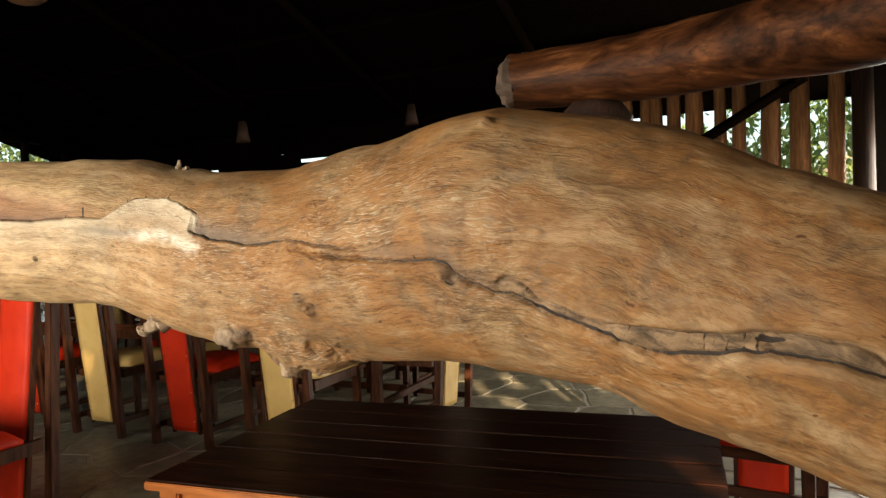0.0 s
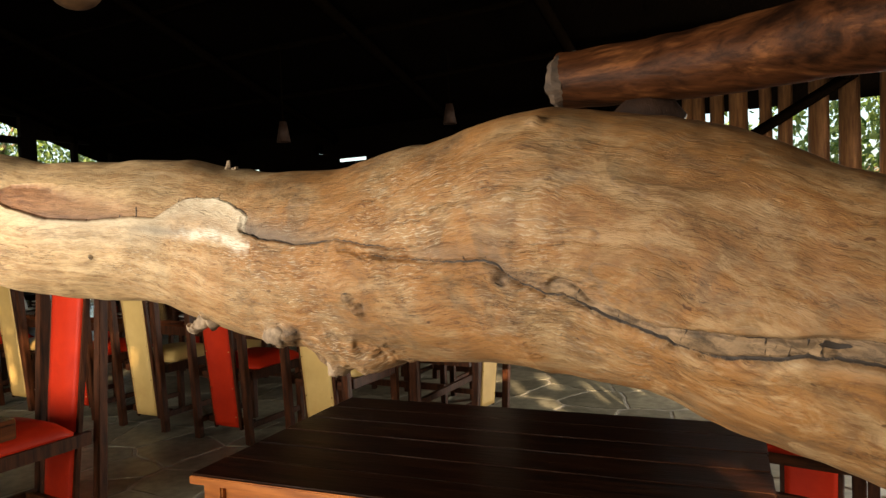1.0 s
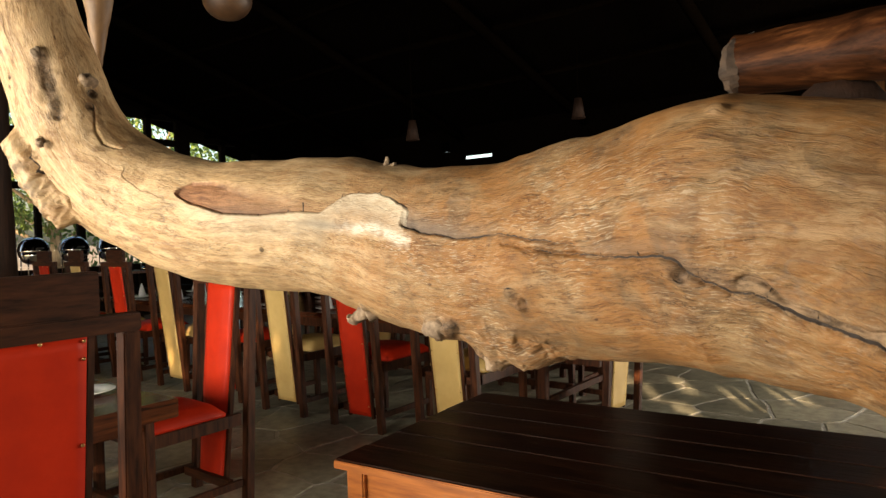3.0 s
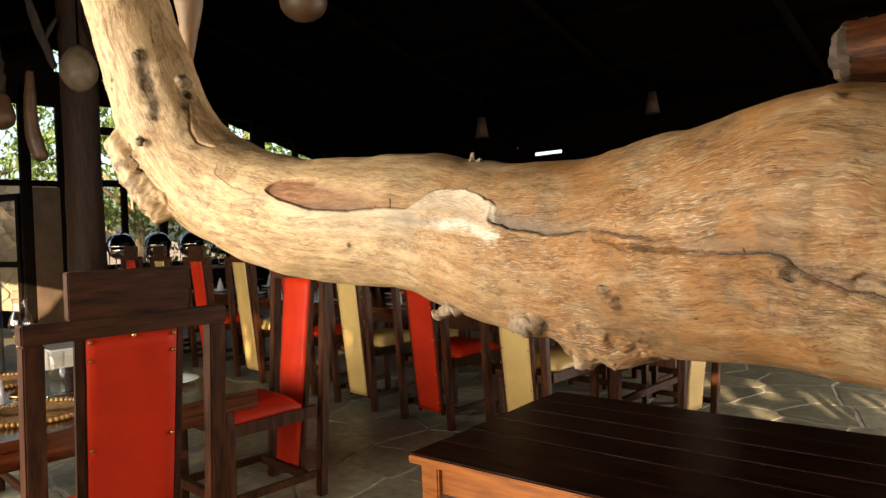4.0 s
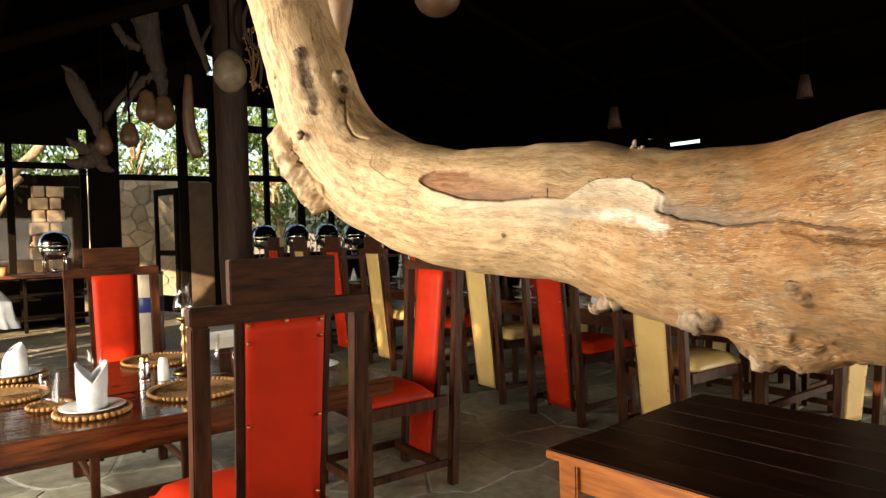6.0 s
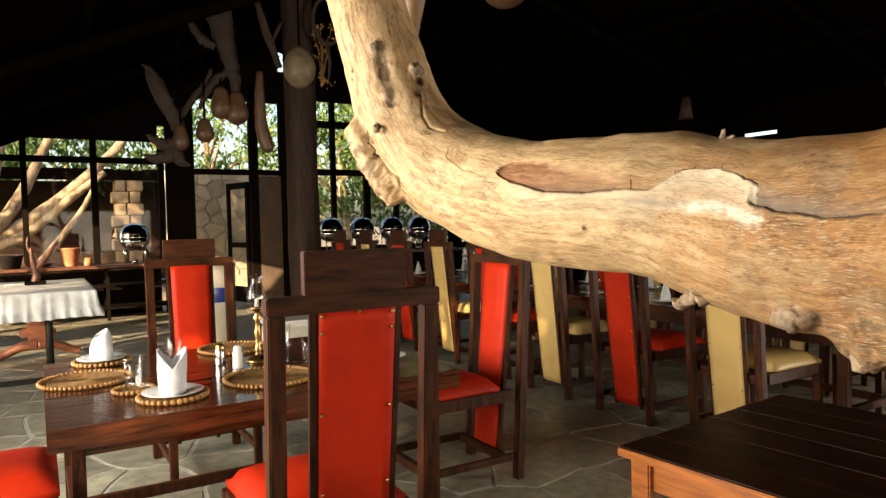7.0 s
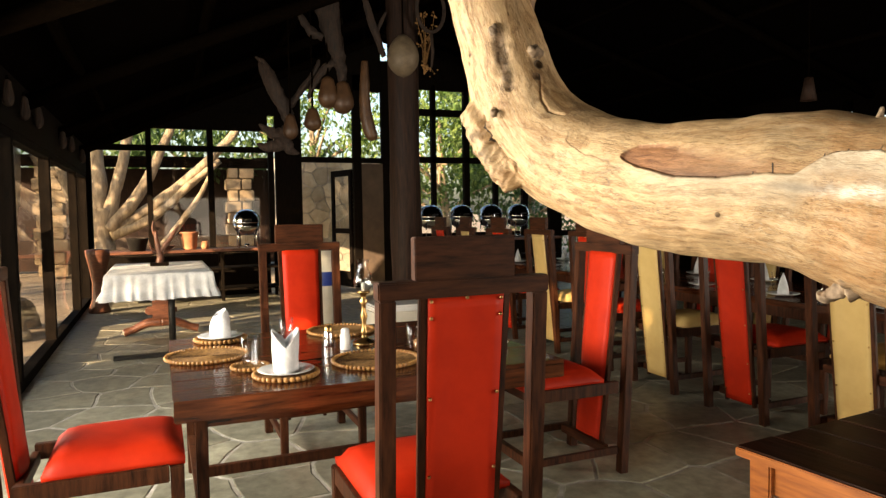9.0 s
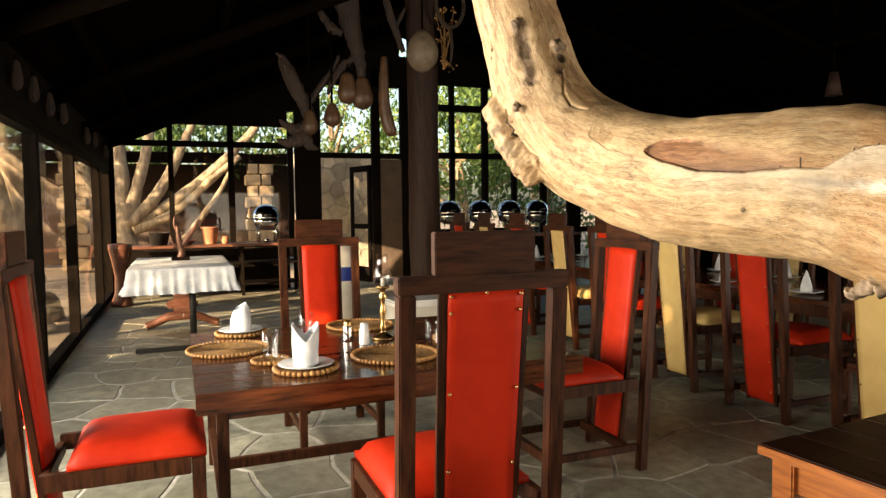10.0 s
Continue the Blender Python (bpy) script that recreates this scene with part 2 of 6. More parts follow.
    col = mix(n, l, mth('MULTIPLY', stops(layer, (0.468, 0.0), (0.474, 0.75), (0.478, 0.75), (0.484, 0.0)), stops(zone, (0.46, 0.1), (0.58, 1.0))), col, (0.075, 0.044, 0.024))
    # short pale fibres and dark hairlines lying along the grain, in patches
    fib = mth('MULTIPLY', stops(hair, (0.56, 0.0), (0.60, 0.58)), mth('MULTIPLY', stops(zone, (0.45, 0.04), (0.60, 1.0)), fibre))
    col = mix(n, l, fib, col, (0.64, 0.53, 0.38))
    col = mix(n, l, stops(fibre, (0.40, 0.26), (0.80, 0.56)), col, stops(fine, (0.37, 0.25), (0.48, 1.0)), 'MULTIPLY')
    col = mix(n, l, 0.75, col, stops(flake, (0.40, (0.70, 0.62, 0.53)), (0.49, 1.0)), 'MULTIPLY')
    # thin wavering checks in the wood and scattered dark pits
    check = stops(grain(13, 7, 0.66, (0.55, 4.6, 1), 0.3), (0.488, 1.0), (0.497, (0.25, 0.19, 0.14)), (0.503, (0.25, 0.19, 0.14)), (0.512, 1.0))
    col = mix(n, l, stops(bend.outputs[0], (0.47, 0.0), (0.55, 0.8)), col, mix(n, l, 1.0, col, check, 'MULTIPLY'))
    col = mix(n, l, 0.85, col, stops(grain(60, 2, 0.5, (0.9, 1.7, 1), 0.0), (0.25, (0.28, 0.20, 0.14)), (0.29, 1.0)), 'MULTIPLY')
    col = mix(n, l, mth('MULTIPLY', stain, stops(blotch2, (0.38, 0.85), (0.58, 0.15))), col, (0.135, 0.070, 0.029))
    col = mix(n, l, grey, col, stops(streak, (0.36, (0.10, 0.075, 0.056)), (0.62, (0.24, 0.175, 0.125))))
    # torn skin and hollow: stored distance, frayed by the grain
    fray = mth('MULTIPLY', mth('SUBTRACT', flake, 0.5), 0.16)
    skin_in = stops(mth('ADD', skin, fray), (0.49, 0.0), (0.51, 1.0))
    col = mix(n, l, mth('MULTIPLY', skin_in, pale), col, stops(streak, (0.36, (0.44, 0.345, 0.23)), (0.60, (0.66, 0.565, 0.42))))
    col = mix(n, l, mth('MULTIPLY', white, stops(hair, (0.40, 0.35), (0.52, 1.0))), col, (0.72, 0.65, 0.53))
    hol_in = stops(mth('ADD', hollow, fray), (0.49, 0.0), (0.53, 1.0))
    col = mix(n, l, mth('MULTIPLY', hol_in, red), col, stops(streak, (0.36, (0.135, 0.058, 0.026)), (0.62, (0.34, 0.155, 0.066))))
    col = mix(n, l, mth('MULTIPLY', grey, 0.45), col, (0.10, 0.078, 0.060))
    col = mix(n, l, band, col, mix(n, l, 0.8, stops(blotch2, (0.40, (0.13, 0.082, 0.046)), (0.58, (0.31, 0.195, 0.105))), stops(flake, (0.42, 0.35), (0.52, 1.0)), 'MULTIPLY'))
    col = mix(n, l, knot, col, stops(grit, (0.40, (0.014, 0.009, 0.006)), (0.62, (0.17, 0.105, 0.060))))
    # dark lines: real cracks, plus the painted shadow under the skin edge
    line = stops(mth('ADD', crack_shade, mth('MULTIPLY', mth('SUBTRACT', grit, 0.5), 0.16)), (0.86, 0.0), (0.905, 1.0))
    col = mix(n, l, line, col, (0.030, 0.020, 0.014))
    l.new(col, b.inputs["Base Color"])
    height = mth('SUBTRACT', mth('ADD', mth('MULTIPLY', mth('ADD', fine, hair), stops(fibre, (0.42, 0.55), (0.75, 1.0))), mth('ADD', mth('MULTIPLY', flake, 1.4), mth('MULTIPLY', stops(layer, (0.466, 0.0), (0.484, 1.0)), 0.7))), mth('MULTIPLY', line, 1.5))
    bump(n, l, height, b, 0.62, 0.0016)
    return m


DRIFT = driftwood()
KNOT = mottled("weathered_knot_wood", (0.10, 0.063, 0.036), (0.40, 0.28, 0.175), 70, 0.8, bumpy=0.8, dist=0.004)


def brown_beam():
    m, n, l, b = material("varnished_brown_beam", 0.50, spec=0.06)
    s = noise_node(n, l, 9, 5, 0.6, (0.55, 4, 4), warp=0.6)
    r = ramp(n, [(0.35, (0.012, 0.0045, 0.002)), (0.56, (0.055, 0.018, 0.006)), (0.76, (0.17, 0.062, 0.019))])
    l.new(s.outputs[0], r.inputs[0])
    f = noise_node(n, l, 40, 4, 0.6, (0.4, 4, 4))
    fr = ramp(n, [(0.35, (0.5,) * 3), (0.55, (1.0,) * 3)])
    l.new(f.outputs[0], fr.inputs[0])
    l.new(mix(n, l, 1.0, r.outputs[0], fr.outputs[0], 'MULTIPLY'), b.inputs["Base Color"])
    bump(n, l, f.outputs[0], b, 0.3, 0.003)
    return m


BEAM = brown_beam()

# ---- building blocks ----


def box(bm, c, s, turn=None, bevel=0.0, taper=1.0):
    """A box of size s round c; taper narrows its lower end in x and y."""
    m = Matrix.Translation(c) @ (turn or Matrix()) @ Matrix.Diagonal((*s, 1))
    vs = bmesh.ops.create_cube(bm, size=1.0, matrix=m)["verts"]
    if taper != 1.0:
        for v in vs:
            if v.co.z < c[2]:
                v.co.x = c[0] + (v.co.x - c[0]) * taper
                v.co.y = c[1] + (v.co.y - c[1]) * taper
    if bevel:
        es = list({e for v in vs for e in v.link_edges})
        bmesh.ops.bevel(bm, geom=es, offset=bevel, segments=2, affect='EDGES')
    return vs


def bar(bm, p, q, w, h, bevel=0.0):
    """A rectangular bar from p to q."""
    p, q = Vector(p), Vector(q)
    d = q - p
    turn = d.to_track_quat('Z', 'Y').to_matrix().to_4x4()
    return box(bm, (p + q) / 2, (w, h, d.length), turn, bevel)


def tube(bm, pts, radii, seg=10, wob=0.0, seed=0.0, cap=True):
    """A round limb through the points."""
    pts = [Vector(p) for p in pts]
    rings = []
    side = None
    for i, p in enumerate(pts):
        d = (pts[min(i + 1, len(pts) - 1)] - pts[max(i - 1, 0)]).normalized()
        if side is None:
            side = d.orthogonal().normalized()
        side = (side - d * side.dot(d)).normalized()
        up = d.cross(side)
        ring = []
        for k in range(seg):
            a = 2 * math.pi * k / seg
            r = radii[i] * (1 + wob * noise.noise(Vector((math.cos(a) * 1.3 + seed, math.sin(a) * 1.3, i * 0.45 + seed))))
            ring.append(bm.verts.new(p + (side * math.cos(a) + up * math.sin(a)) * r))
        rings.append(ring)
    for r0, r1 in zip(rings, rings[1:]):
        for k in range(seg):
            bm.faces.new((r0[k], r0[(k + 1) % seg], r1[(k + 1) % seg], r1[k]))
    if cap:
        bm.faces.new(list(reversed(rings[0])))
        bm.faces.new(rings[-1])
    return rings


def smooth_path(pts, radii, steps=6):
    """Catmull-Rom through the points, radii likewise; steps: one number, or one for each span."""
    out, rad = [], []
    P = [Vector(p) for p in pts]
    for i in range(len(P) - 1):
        a, b, c, d = P[max(i - 1, 0)], P[i], P[i + 1], P[min(i + 2, len(P) - 1)]
        count = steps if isinstance(steps, int) else steps[i]
        for k in range(count):
            t = k / count
            out.append(0.5 * (2 * b + (c - a) * t + (2 * a - 5 * b + 4 * c - d) * t * t + (3 * b - a - 3 * c + d) * t ** 3))
            rad.append(radii[i] * (1 - t) + radii[i + 1] * t)
    return out + [P[-1]], rad + [radii[-1]]


def lathe(bm, profile, at=(0, 0, 0), seg=24, squash=(1, 1)):
    """Turn a profile of (radius, height) about the upright."""
    rings = []
    for r, z in profile:
        if r < 1e-5:
            rings.append([bm.verts.new((at[0], at[1], at[2] + z))])
        else:
            rings.append([bm.verts.new((at[0] + r * squash[0] * math.cos(2 * math.pi * k / seg), at[1] + r * squash[1] * math.sin(2 * math.pi * k / seg), at[2] + z)) for k in range(seg)])
    for r0, r1 in zip(rings, rings[1:]):
        for k in range(seg):
            j = (k + 1) % seg
            if len(r0) == 1 and len(r1) > 1:
                bm.faces.new((r0[0], r1[j], r1[k]))
            elif len(r1) == 1 and len(r0) > 1:
                bm.faces.new((r0[k], r0[j], r1[0]))
            elif len(r0) > 1:
                bm.faces.new((r0[k], r0[j], r1[j], r1[k]))


def part(name, bm, mat, parent=None, label="", smooth=False):
    me = bpy.data.meshes.new(name)
    bmesh.ops.recalc_face_normals(bm, faces=bm.faces)
    bm.to_mesh(me)
    bm.free()
    me.materials.append(mat)
    if smooth:
        for p in me.polygons:
            p.use_smooth = True
    ob = new(name, me)
    if parent:
        ob.parent = parent
    if label:
        ob["label"] = label
    return ob


def thing(name, label, category, group="", at=None):
    ob = new(name)
    ob.empty_display_size = 0.1
    tagged(ob, label, category, group)
    if at is not None:
        ob.matrix_basis = at
    return ob


def setting(name, bm, mat, label="", smooth=False):
    return tagged(part(name, bm, mat, None, label, smooth), kind="structure")


def B():
    return bmesh.new()

# ---- the room: walls, roof, posts ----
X0, X1, Y0, Y1 = -13.0, 3.6, -1.135, 10.0


def roof_z(y):
    return 2.62 + (y - Y0) * 0.43 if y < 4.3 else 2.62 + 5.55 * 0.43 - (y - 4.3) * 0.30


def pierced(bm, x0, x1, z0, z1, y, depth, holes):
    """A boarded wall along x with rectangular holes (x0, x1, z0, z1) that go through it."""
    xs = sorted({x0, x1, *(h[0] for h in holes), *(h[1] for h in holes)})
    for xa, xb in zip(xs, xs[1:]):
        z = z0
        for h in sorted((h for h in holes if h[0] <= xa + 1e-6 and h[1] >= xb - 1e-6), key=lambda h: h[2]):
            box(bm, ((xa + xb) / 2, y, (z + h[2]) / 2), (xb - xa, depth, h[2] - z))
            z = h[3]
        box(bm, ((xa + xb) / 2, y, (z + z1) / 2), (xb - xa, depth, z1 - z))


# two roof slopes; light shows through a few worn holes
HOLES = [(-7.36, 7.79), (-6.28, 7.86), (-5.20, 7.87), (-10.5, 7.62), (-9.55, 7.64)]
bm = B()
for (ya, za), (yb, zb), holes in (((Y0 - 0.4, roof_z(Y0) - 0.172), (4.3, roof_z(4.3)), []), ((4.3, roof_z(4.3)), (Y1 + 0.9, roof_z(Y1) - 0.27), HOLES)):
    run = math.hypot(yb - ya, zb - za)
    cy, sz = (yb - ya) / run, (zb - za) / run
    hs = [(x - 0.022, x + 0.022, (y - ya) / cy - 0.022, (y - ya) / cy + 0.022) for x, y in holes]
    one = B()
    pierced(one, X0 - 0.8, X1 + 0.8, 0.0, run, 0.0, 0.05, hs)
    bmesh.ops.transform(one, matrix=Matrix(((1, 0, 0, 0), (0, -sz, cy, ya - 0.025 * sz), (0, cy, sz, za + 0.03), (0, 0, 0, 1))), verts=one.verts)
    me = bpy.data.meshes.new("slope")
    one.to_mesh(me)
    one.free()
    bm.from_mesh(me)
    bpy.data.meshes.remove(me)
setting("ceiling", bm, THATCH, "near-black thatched roof lining, its deep shade in the colour")

# purlins along the room and rafters across it
for i, y in enumerate([-0.6, 0.5, 1.6, 2.7, 3.8, 5.0, 6.2, 7.4, 8.6]):
    bm = B()
    pts = [(x, y + 0.03 * math.sin(x * 1.3 + i), roof_z(y) - 0.07 + 0.015 * math.sin(x + i * 2)) for x in np.linspace(X0, X1, 18)]
    tube(bm, pts, [0.045 + 0.006 * math.sin(k + i) for k in range(18)], 8)
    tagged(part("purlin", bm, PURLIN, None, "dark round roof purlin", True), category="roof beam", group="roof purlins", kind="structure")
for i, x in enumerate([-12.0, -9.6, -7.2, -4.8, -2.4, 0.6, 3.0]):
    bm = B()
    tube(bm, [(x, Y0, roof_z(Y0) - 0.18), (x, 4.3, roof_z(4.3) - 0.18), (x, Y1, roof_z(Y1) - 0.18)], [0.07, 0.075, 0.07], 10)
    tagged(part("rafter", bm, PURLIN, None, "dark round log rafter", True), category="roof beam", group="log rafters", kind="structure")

# ground outside and the floor's bed
bm = B()
g = bmesh.ops.create_grid(bm, x_segments=60, y_segments=60, size=400, matrix=Matrix.Translation((0, 0, -0.06)))
setting("ground", bm, EARTH, "dry brown earth outside")
bm = B()
box(bm, ((X0 + X1) / 2, (Y0 + Y1) / 2, -0.028), (X1 - X0 + 0.3, Y1 - Y0 + 0.3, 0.048))
floor = setting("floor", bm, GROUT, "crazy-paved stone floor with pale joints")

# closed walls


# unseen blocker: keeps sun off the limb, its gaps throw the floor patches
bm = B()
pierced(bm, -0.55, X1, 0.0, 2.17, Y0, 0.03, [(1.80, 2.06, 2.03, 2.13), (1.89, 2.01, 1.62, 1.70), (2.07, 2.20, 1.90, 2.04), (2.22, 2.40, 1.80, 1.90), (2.45, 2.60, 2.00, 2.16), (2.84, 3.01, 1.84, 2.10), (3.07, 3.24, 1.88, 2.15), (3.28, 3.54, 2.02, 2.16)])
setting("wall_south", bm, WOOD_FRAME, "dark boarded wall, unseen, with gaps added for sun patches")
# unseen wall, opened only to let the added east lamp in
bm = B()
pierced(bm, Y0 - 0.1, Y1 + 0.1, 0.0, 4.9, 0, 0.2, [(0.2, 4.0, 0.5, 2.2)])
bmesh.ops.transform(bm, matrix=Matrix(((0, 1, 0, X1 + 0.1), (1, 0, 0, 0), (0, 0, 1, 0), (0, 0, 0, 1))), verts=bm.verts)
setting("wall_east", bm, PLASTER, "plain dark plastered wall, unseen, with an added wide opening")


def window_wall(name, along, fixed, uprights, rails, post, depth, glass, label):
    """A glazed timber wall. along: 'x' or 'y', fixed: the other coordinate; rails and uprights are separate timbers, panes real glass."""
    wall = thing(name, label, "window wall")
    wall["kind"] = "structure"

    def P(a, z):
        return (a, fixed, z) if along == 'x' else (fixed, a, z)

    def size(a, z):
        return (a, depth, z) if along == 'x' else (depth, a, z)
    for a, w, z0, z1 in uprights:
        bm = B()
        box(bm, P(a, (z0 + z1) / 2), size(w, z1 - z0), bevel=0.004)
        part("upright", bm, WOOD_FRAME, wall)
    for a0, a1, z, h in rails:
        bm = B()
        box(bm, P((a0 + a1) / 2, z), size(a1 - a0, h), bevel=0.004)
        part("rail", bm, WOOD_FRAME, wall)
    for a0, a1, z0, z1 in glass:
        bm = B()
        s = size(a1 - a0, z1 - z0)
        s = tuple(0.006 if v == depth else v for v in s)
        box(bm, P((a0 + a1) / 2, (z0 + z1) / 2), s)
        ob = part("pane", bm, PANE, wall, "clear glass pane")
        ob.visible_shadow = False
    return wall


# glass wall beside the tables, from the far corner to behind the camera
ups, rls, gls = [], [], []
SOUTH = [X0 + 0.1, -11.35, -8.72, -6.62, -4.50, -2.45, -0.62]
for xa, xb in zip(SOUTH, SOUTH[1:]):
    ups.append((xa, 0.10, 0, 2.17))
    gls.append((xa + 0.05, xb - 0.05, 0.10, 2.10))
    rls.append((xa + 0.051, xb - 0.051, 0.05, 0.10))
    rls.append((xa + 0.051, xb - 0.051, 2.135, 0.07))
ups.append((SOUTH[-1], 0.13, 0, 2.17))
window_wall("window_wall_south", 'x', Y0, ups, rls, 0.13, 0.11, gls, "dark timber wall of tall glass panels")
bm = B()
box(bm, ((X0 + X1) / 2, Y0 - 0.02, 2.40), (X1 - X0, 0.16, 0.455))
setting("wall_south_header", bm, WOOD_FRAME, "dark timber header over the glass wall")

# end wall: low lights with a band of small panes, a door bay and tall lights beyond the log post
ups = [(-1.12, 0.22, 0, 3.2), (-0.11, 0.09, 0.86, 3.0), (0.90, 0.10, 0.86, 3.0), (1.96, 0.10, 0.86, 3.0), (2.28, 0.48, 0, 4.4), (3.60, 0.16, 0, 4.4), (4.30, 0.40, 0, 4.4),
       (5.20, 0.09, 0.9, 4.0), (5.93, 0.12, 0.9, 4.0), (6.6, 0.09, 0.9, 4.0), (7.3, 0.12, 0.9, 4.0), (8.05, 0.30, 0, 4.4), (9.0, 0.1, 0.9, 4.0), (9.9, 0.2, 0, 4.0)]
rls = [(-1.01, 1.91, 2.63, 0.10), (-1.01, 1.91, 0.82, 0.10), (-1.01, 1.91, 3.12, 0.30), (2.52, 3.52, 2.47, 0.10), (2.52, 4.10, 3.95, 0.30), (3.68, 4.10, 2.47, 0.10),
       (4.50, 7.90, 2.50, 0.12), (4.50, 7.90, 3.45, 0.13), (4.50, 7.90, 0.95, 0.14), (4.50, 7.90, 4.0, 0.20), (8.2, 9.8, 2.55, 0.12), (8.2, 9.8, 0.95, 0.12), (8.2, 9.8, 3.75, 0.5)]
gls = [(-1.0, -0.16, 0.88, 2.57), (-0.06, 0.85, 0.88, 2.57), (0.96, 1.90, 0.88, 2.57), (-1.0, -0.16, 2.69, 2.96), (-0.06, 0.85, 2.69, 2.96), (0.96, 1.90, 2.69, 2.96),
       (2.53, 3.51, 2.53, 3.79), (3.69, 4.09, 2.53, 3.79), (4.51, 5.15, 1.03, 2.43), (5.25, 5.86, 1.03, 2.43), (6.0, 6.55, 1.03, 2.43), (6.65, 7.23, 1.03, 2.43),
       (4.51, 5.15, 2.57, 3.38), (5.25, 5.86, 2.57, 3.38), (6.0, 6.55, 2.57, 3.38), (6.65, 7.23, 2.57, 3.38), (7.37, 7.89, 1.03, 3.38)]
window_wall("window_wall_west", 'y', X0, ups, rls, 0.1, 0.12, gls, "dark timber end wall of many panes")
bm = B()
box(bm, (X0, 0.45, 3.93), (0.14, 3.2, 1.33))
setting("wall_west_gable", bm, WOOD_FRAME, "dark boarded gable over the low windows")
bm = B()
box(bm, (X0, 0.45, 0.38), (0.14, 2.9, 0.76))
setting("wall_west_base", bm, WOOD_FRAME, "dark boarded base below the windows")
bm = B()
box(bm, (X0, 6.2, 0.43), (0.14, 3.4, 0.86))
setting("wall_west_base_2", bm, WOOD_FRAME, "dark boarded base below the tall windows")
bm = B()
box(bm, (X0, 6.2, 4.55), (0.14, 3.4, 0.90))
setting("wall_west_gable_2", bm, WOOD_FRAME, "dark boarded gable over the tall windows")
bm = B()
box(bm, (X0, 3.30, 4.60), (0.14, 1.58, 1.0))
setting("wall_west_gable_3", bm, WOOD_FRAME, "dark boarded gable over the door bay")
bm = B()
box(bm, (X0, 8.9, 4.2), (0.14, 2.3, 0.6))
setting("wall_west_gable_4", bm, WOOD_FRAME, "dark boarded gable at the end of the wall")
bm = B()
box(bm, (X0 + 0.02, 3.89, 1.25), (0.10, 0.42, 2.3))
setting("wall_west_panel", bm, PLASTER, "brown boarded panel beside the door")

# door standing open in the door bay
door = thing("door_1", "dark timber glazed door standing open", "door", at=pose(X0 - 0.05, 3.50, 0, 0, 0, 15))
door["kind"] = "structure"
for nm, c, s in (("door_stile", (-0.05, 0, 1.15), (0.10, 0.045, 2.3)), ("door_stile", (-0.75, 0, 1.15), (0.10, 0.045, 2.3)), ("door_rail", (-0.40, 0, 2.24), (0.60, 0.045, 0.12)), ("door_rail", (-0.40, 0, 0.15), (0.60, 0.045, 0.30)), ("door_rail", (-0.40, 0, 1.1), (0.60, 0.045, 0.10))):
    bm = B()
    box(bm, c, s, bevel=0.004)
    part(nm, bm, WOOD_FRAME, door)
bm = B()
box(bm, (-0.40, 0, 1.25), (0.60, 0.006, 1.9))
part("pane", bm, PANE, door, "clear glass pane").visible_shadow = False

# north side: dark boards with an open screen of upright poles
# the near-black thatch colour carries the gloom of these boards
bm = B()
pierced(bm, X0, -1.6, -0.1, 3.3, Y1 + 0.06, 0.12, [(-7.66, -7.48, 2.90, 3.08), (-7.20, -6.56, 2.73, 2.80), (-9.4, -9.0, 2.6, 2.75)])
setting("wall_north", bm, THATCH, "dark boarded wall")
# this length is unseen; its opening is made up for the north lamp
bm = B()
pierced(bm, 1.45, X1, -0.1, 3.3, Y1 + 0.06, 0.12, [(1.6, 3.5, 0.5, 2.5)])
setting("wall_north_2", bm, WOOD_FRAME, "dark boarded wall")
screen = thing("pole_screen", "open screen of rough upright brown poles", "screen")
screen["kind"] = "structure"
rng = random.Random(4)
x = -1.5
while x < 1.25:
    r = rng.uniform(0.085, 0.15)
    bm = B()
    tube(bm, [(x + rng.uniform(-.03, .03), Y1 + rng.uniform(-.05, .05), 0), (x, Y1, 1.6), (x + rng.uniform(-.04, .04), Y1, 3.35)], [r, r * 0.95, r * 0.85], 10, 0.12, x)
    part("pole", bm, WOOD_POLE, screen, smooth=True)
    x += 2 * r + rng.choice((0.01, 0.03, 0.06, 0.12, 0.18))
bm = B()
tube(bm, [(-1.5, Y1 - 0.14, 1.95), (0.70, Y1 - 0.14, 3.2)], [0.07, 0.07], 10)
part("brace", bm, PURLIN, screen, "dark slanting log brace", True)
bm = B()
tube(bm, [(1.32, Y1 - 0.1, 0), (1.32, Y1 - 0.1, 3.3)], [0.13, 0.12], 12)
setting("log_post", bm, WOOD_LOG, "dark log post at the end of the pole screen", True)

# round log post in the room
bm = B()
pp, pr = smooth_path([(-7.84, 2.78, 0), (-7.82, 2.75, 1.2), (-7.80, 2.74, 2.6), (-7.80, 2.72, roof_z(2.72))], [0.20, 0.185, 0.18, 0.18], 6)
tube(bm, pp, pr, 20, 0.10, 2.0)
tagged(part("log_post", bm, WOOD_LOG, None, "thick dark brown log post holding the roof", True), category="post", kind="structure")

# ---- the sanded tree limb ----
# x, y, z, half height
LIMB_ROOT = [(0.50, 0.80, -0.05, 0.27), (0.49, 0.81, 0.15, 0.21), (0.475, 0.82, 0.50, 0.17), (0.455, 0.83, 0.85, 0.142), (0.418, 0.838, 1.10, 0.134)]
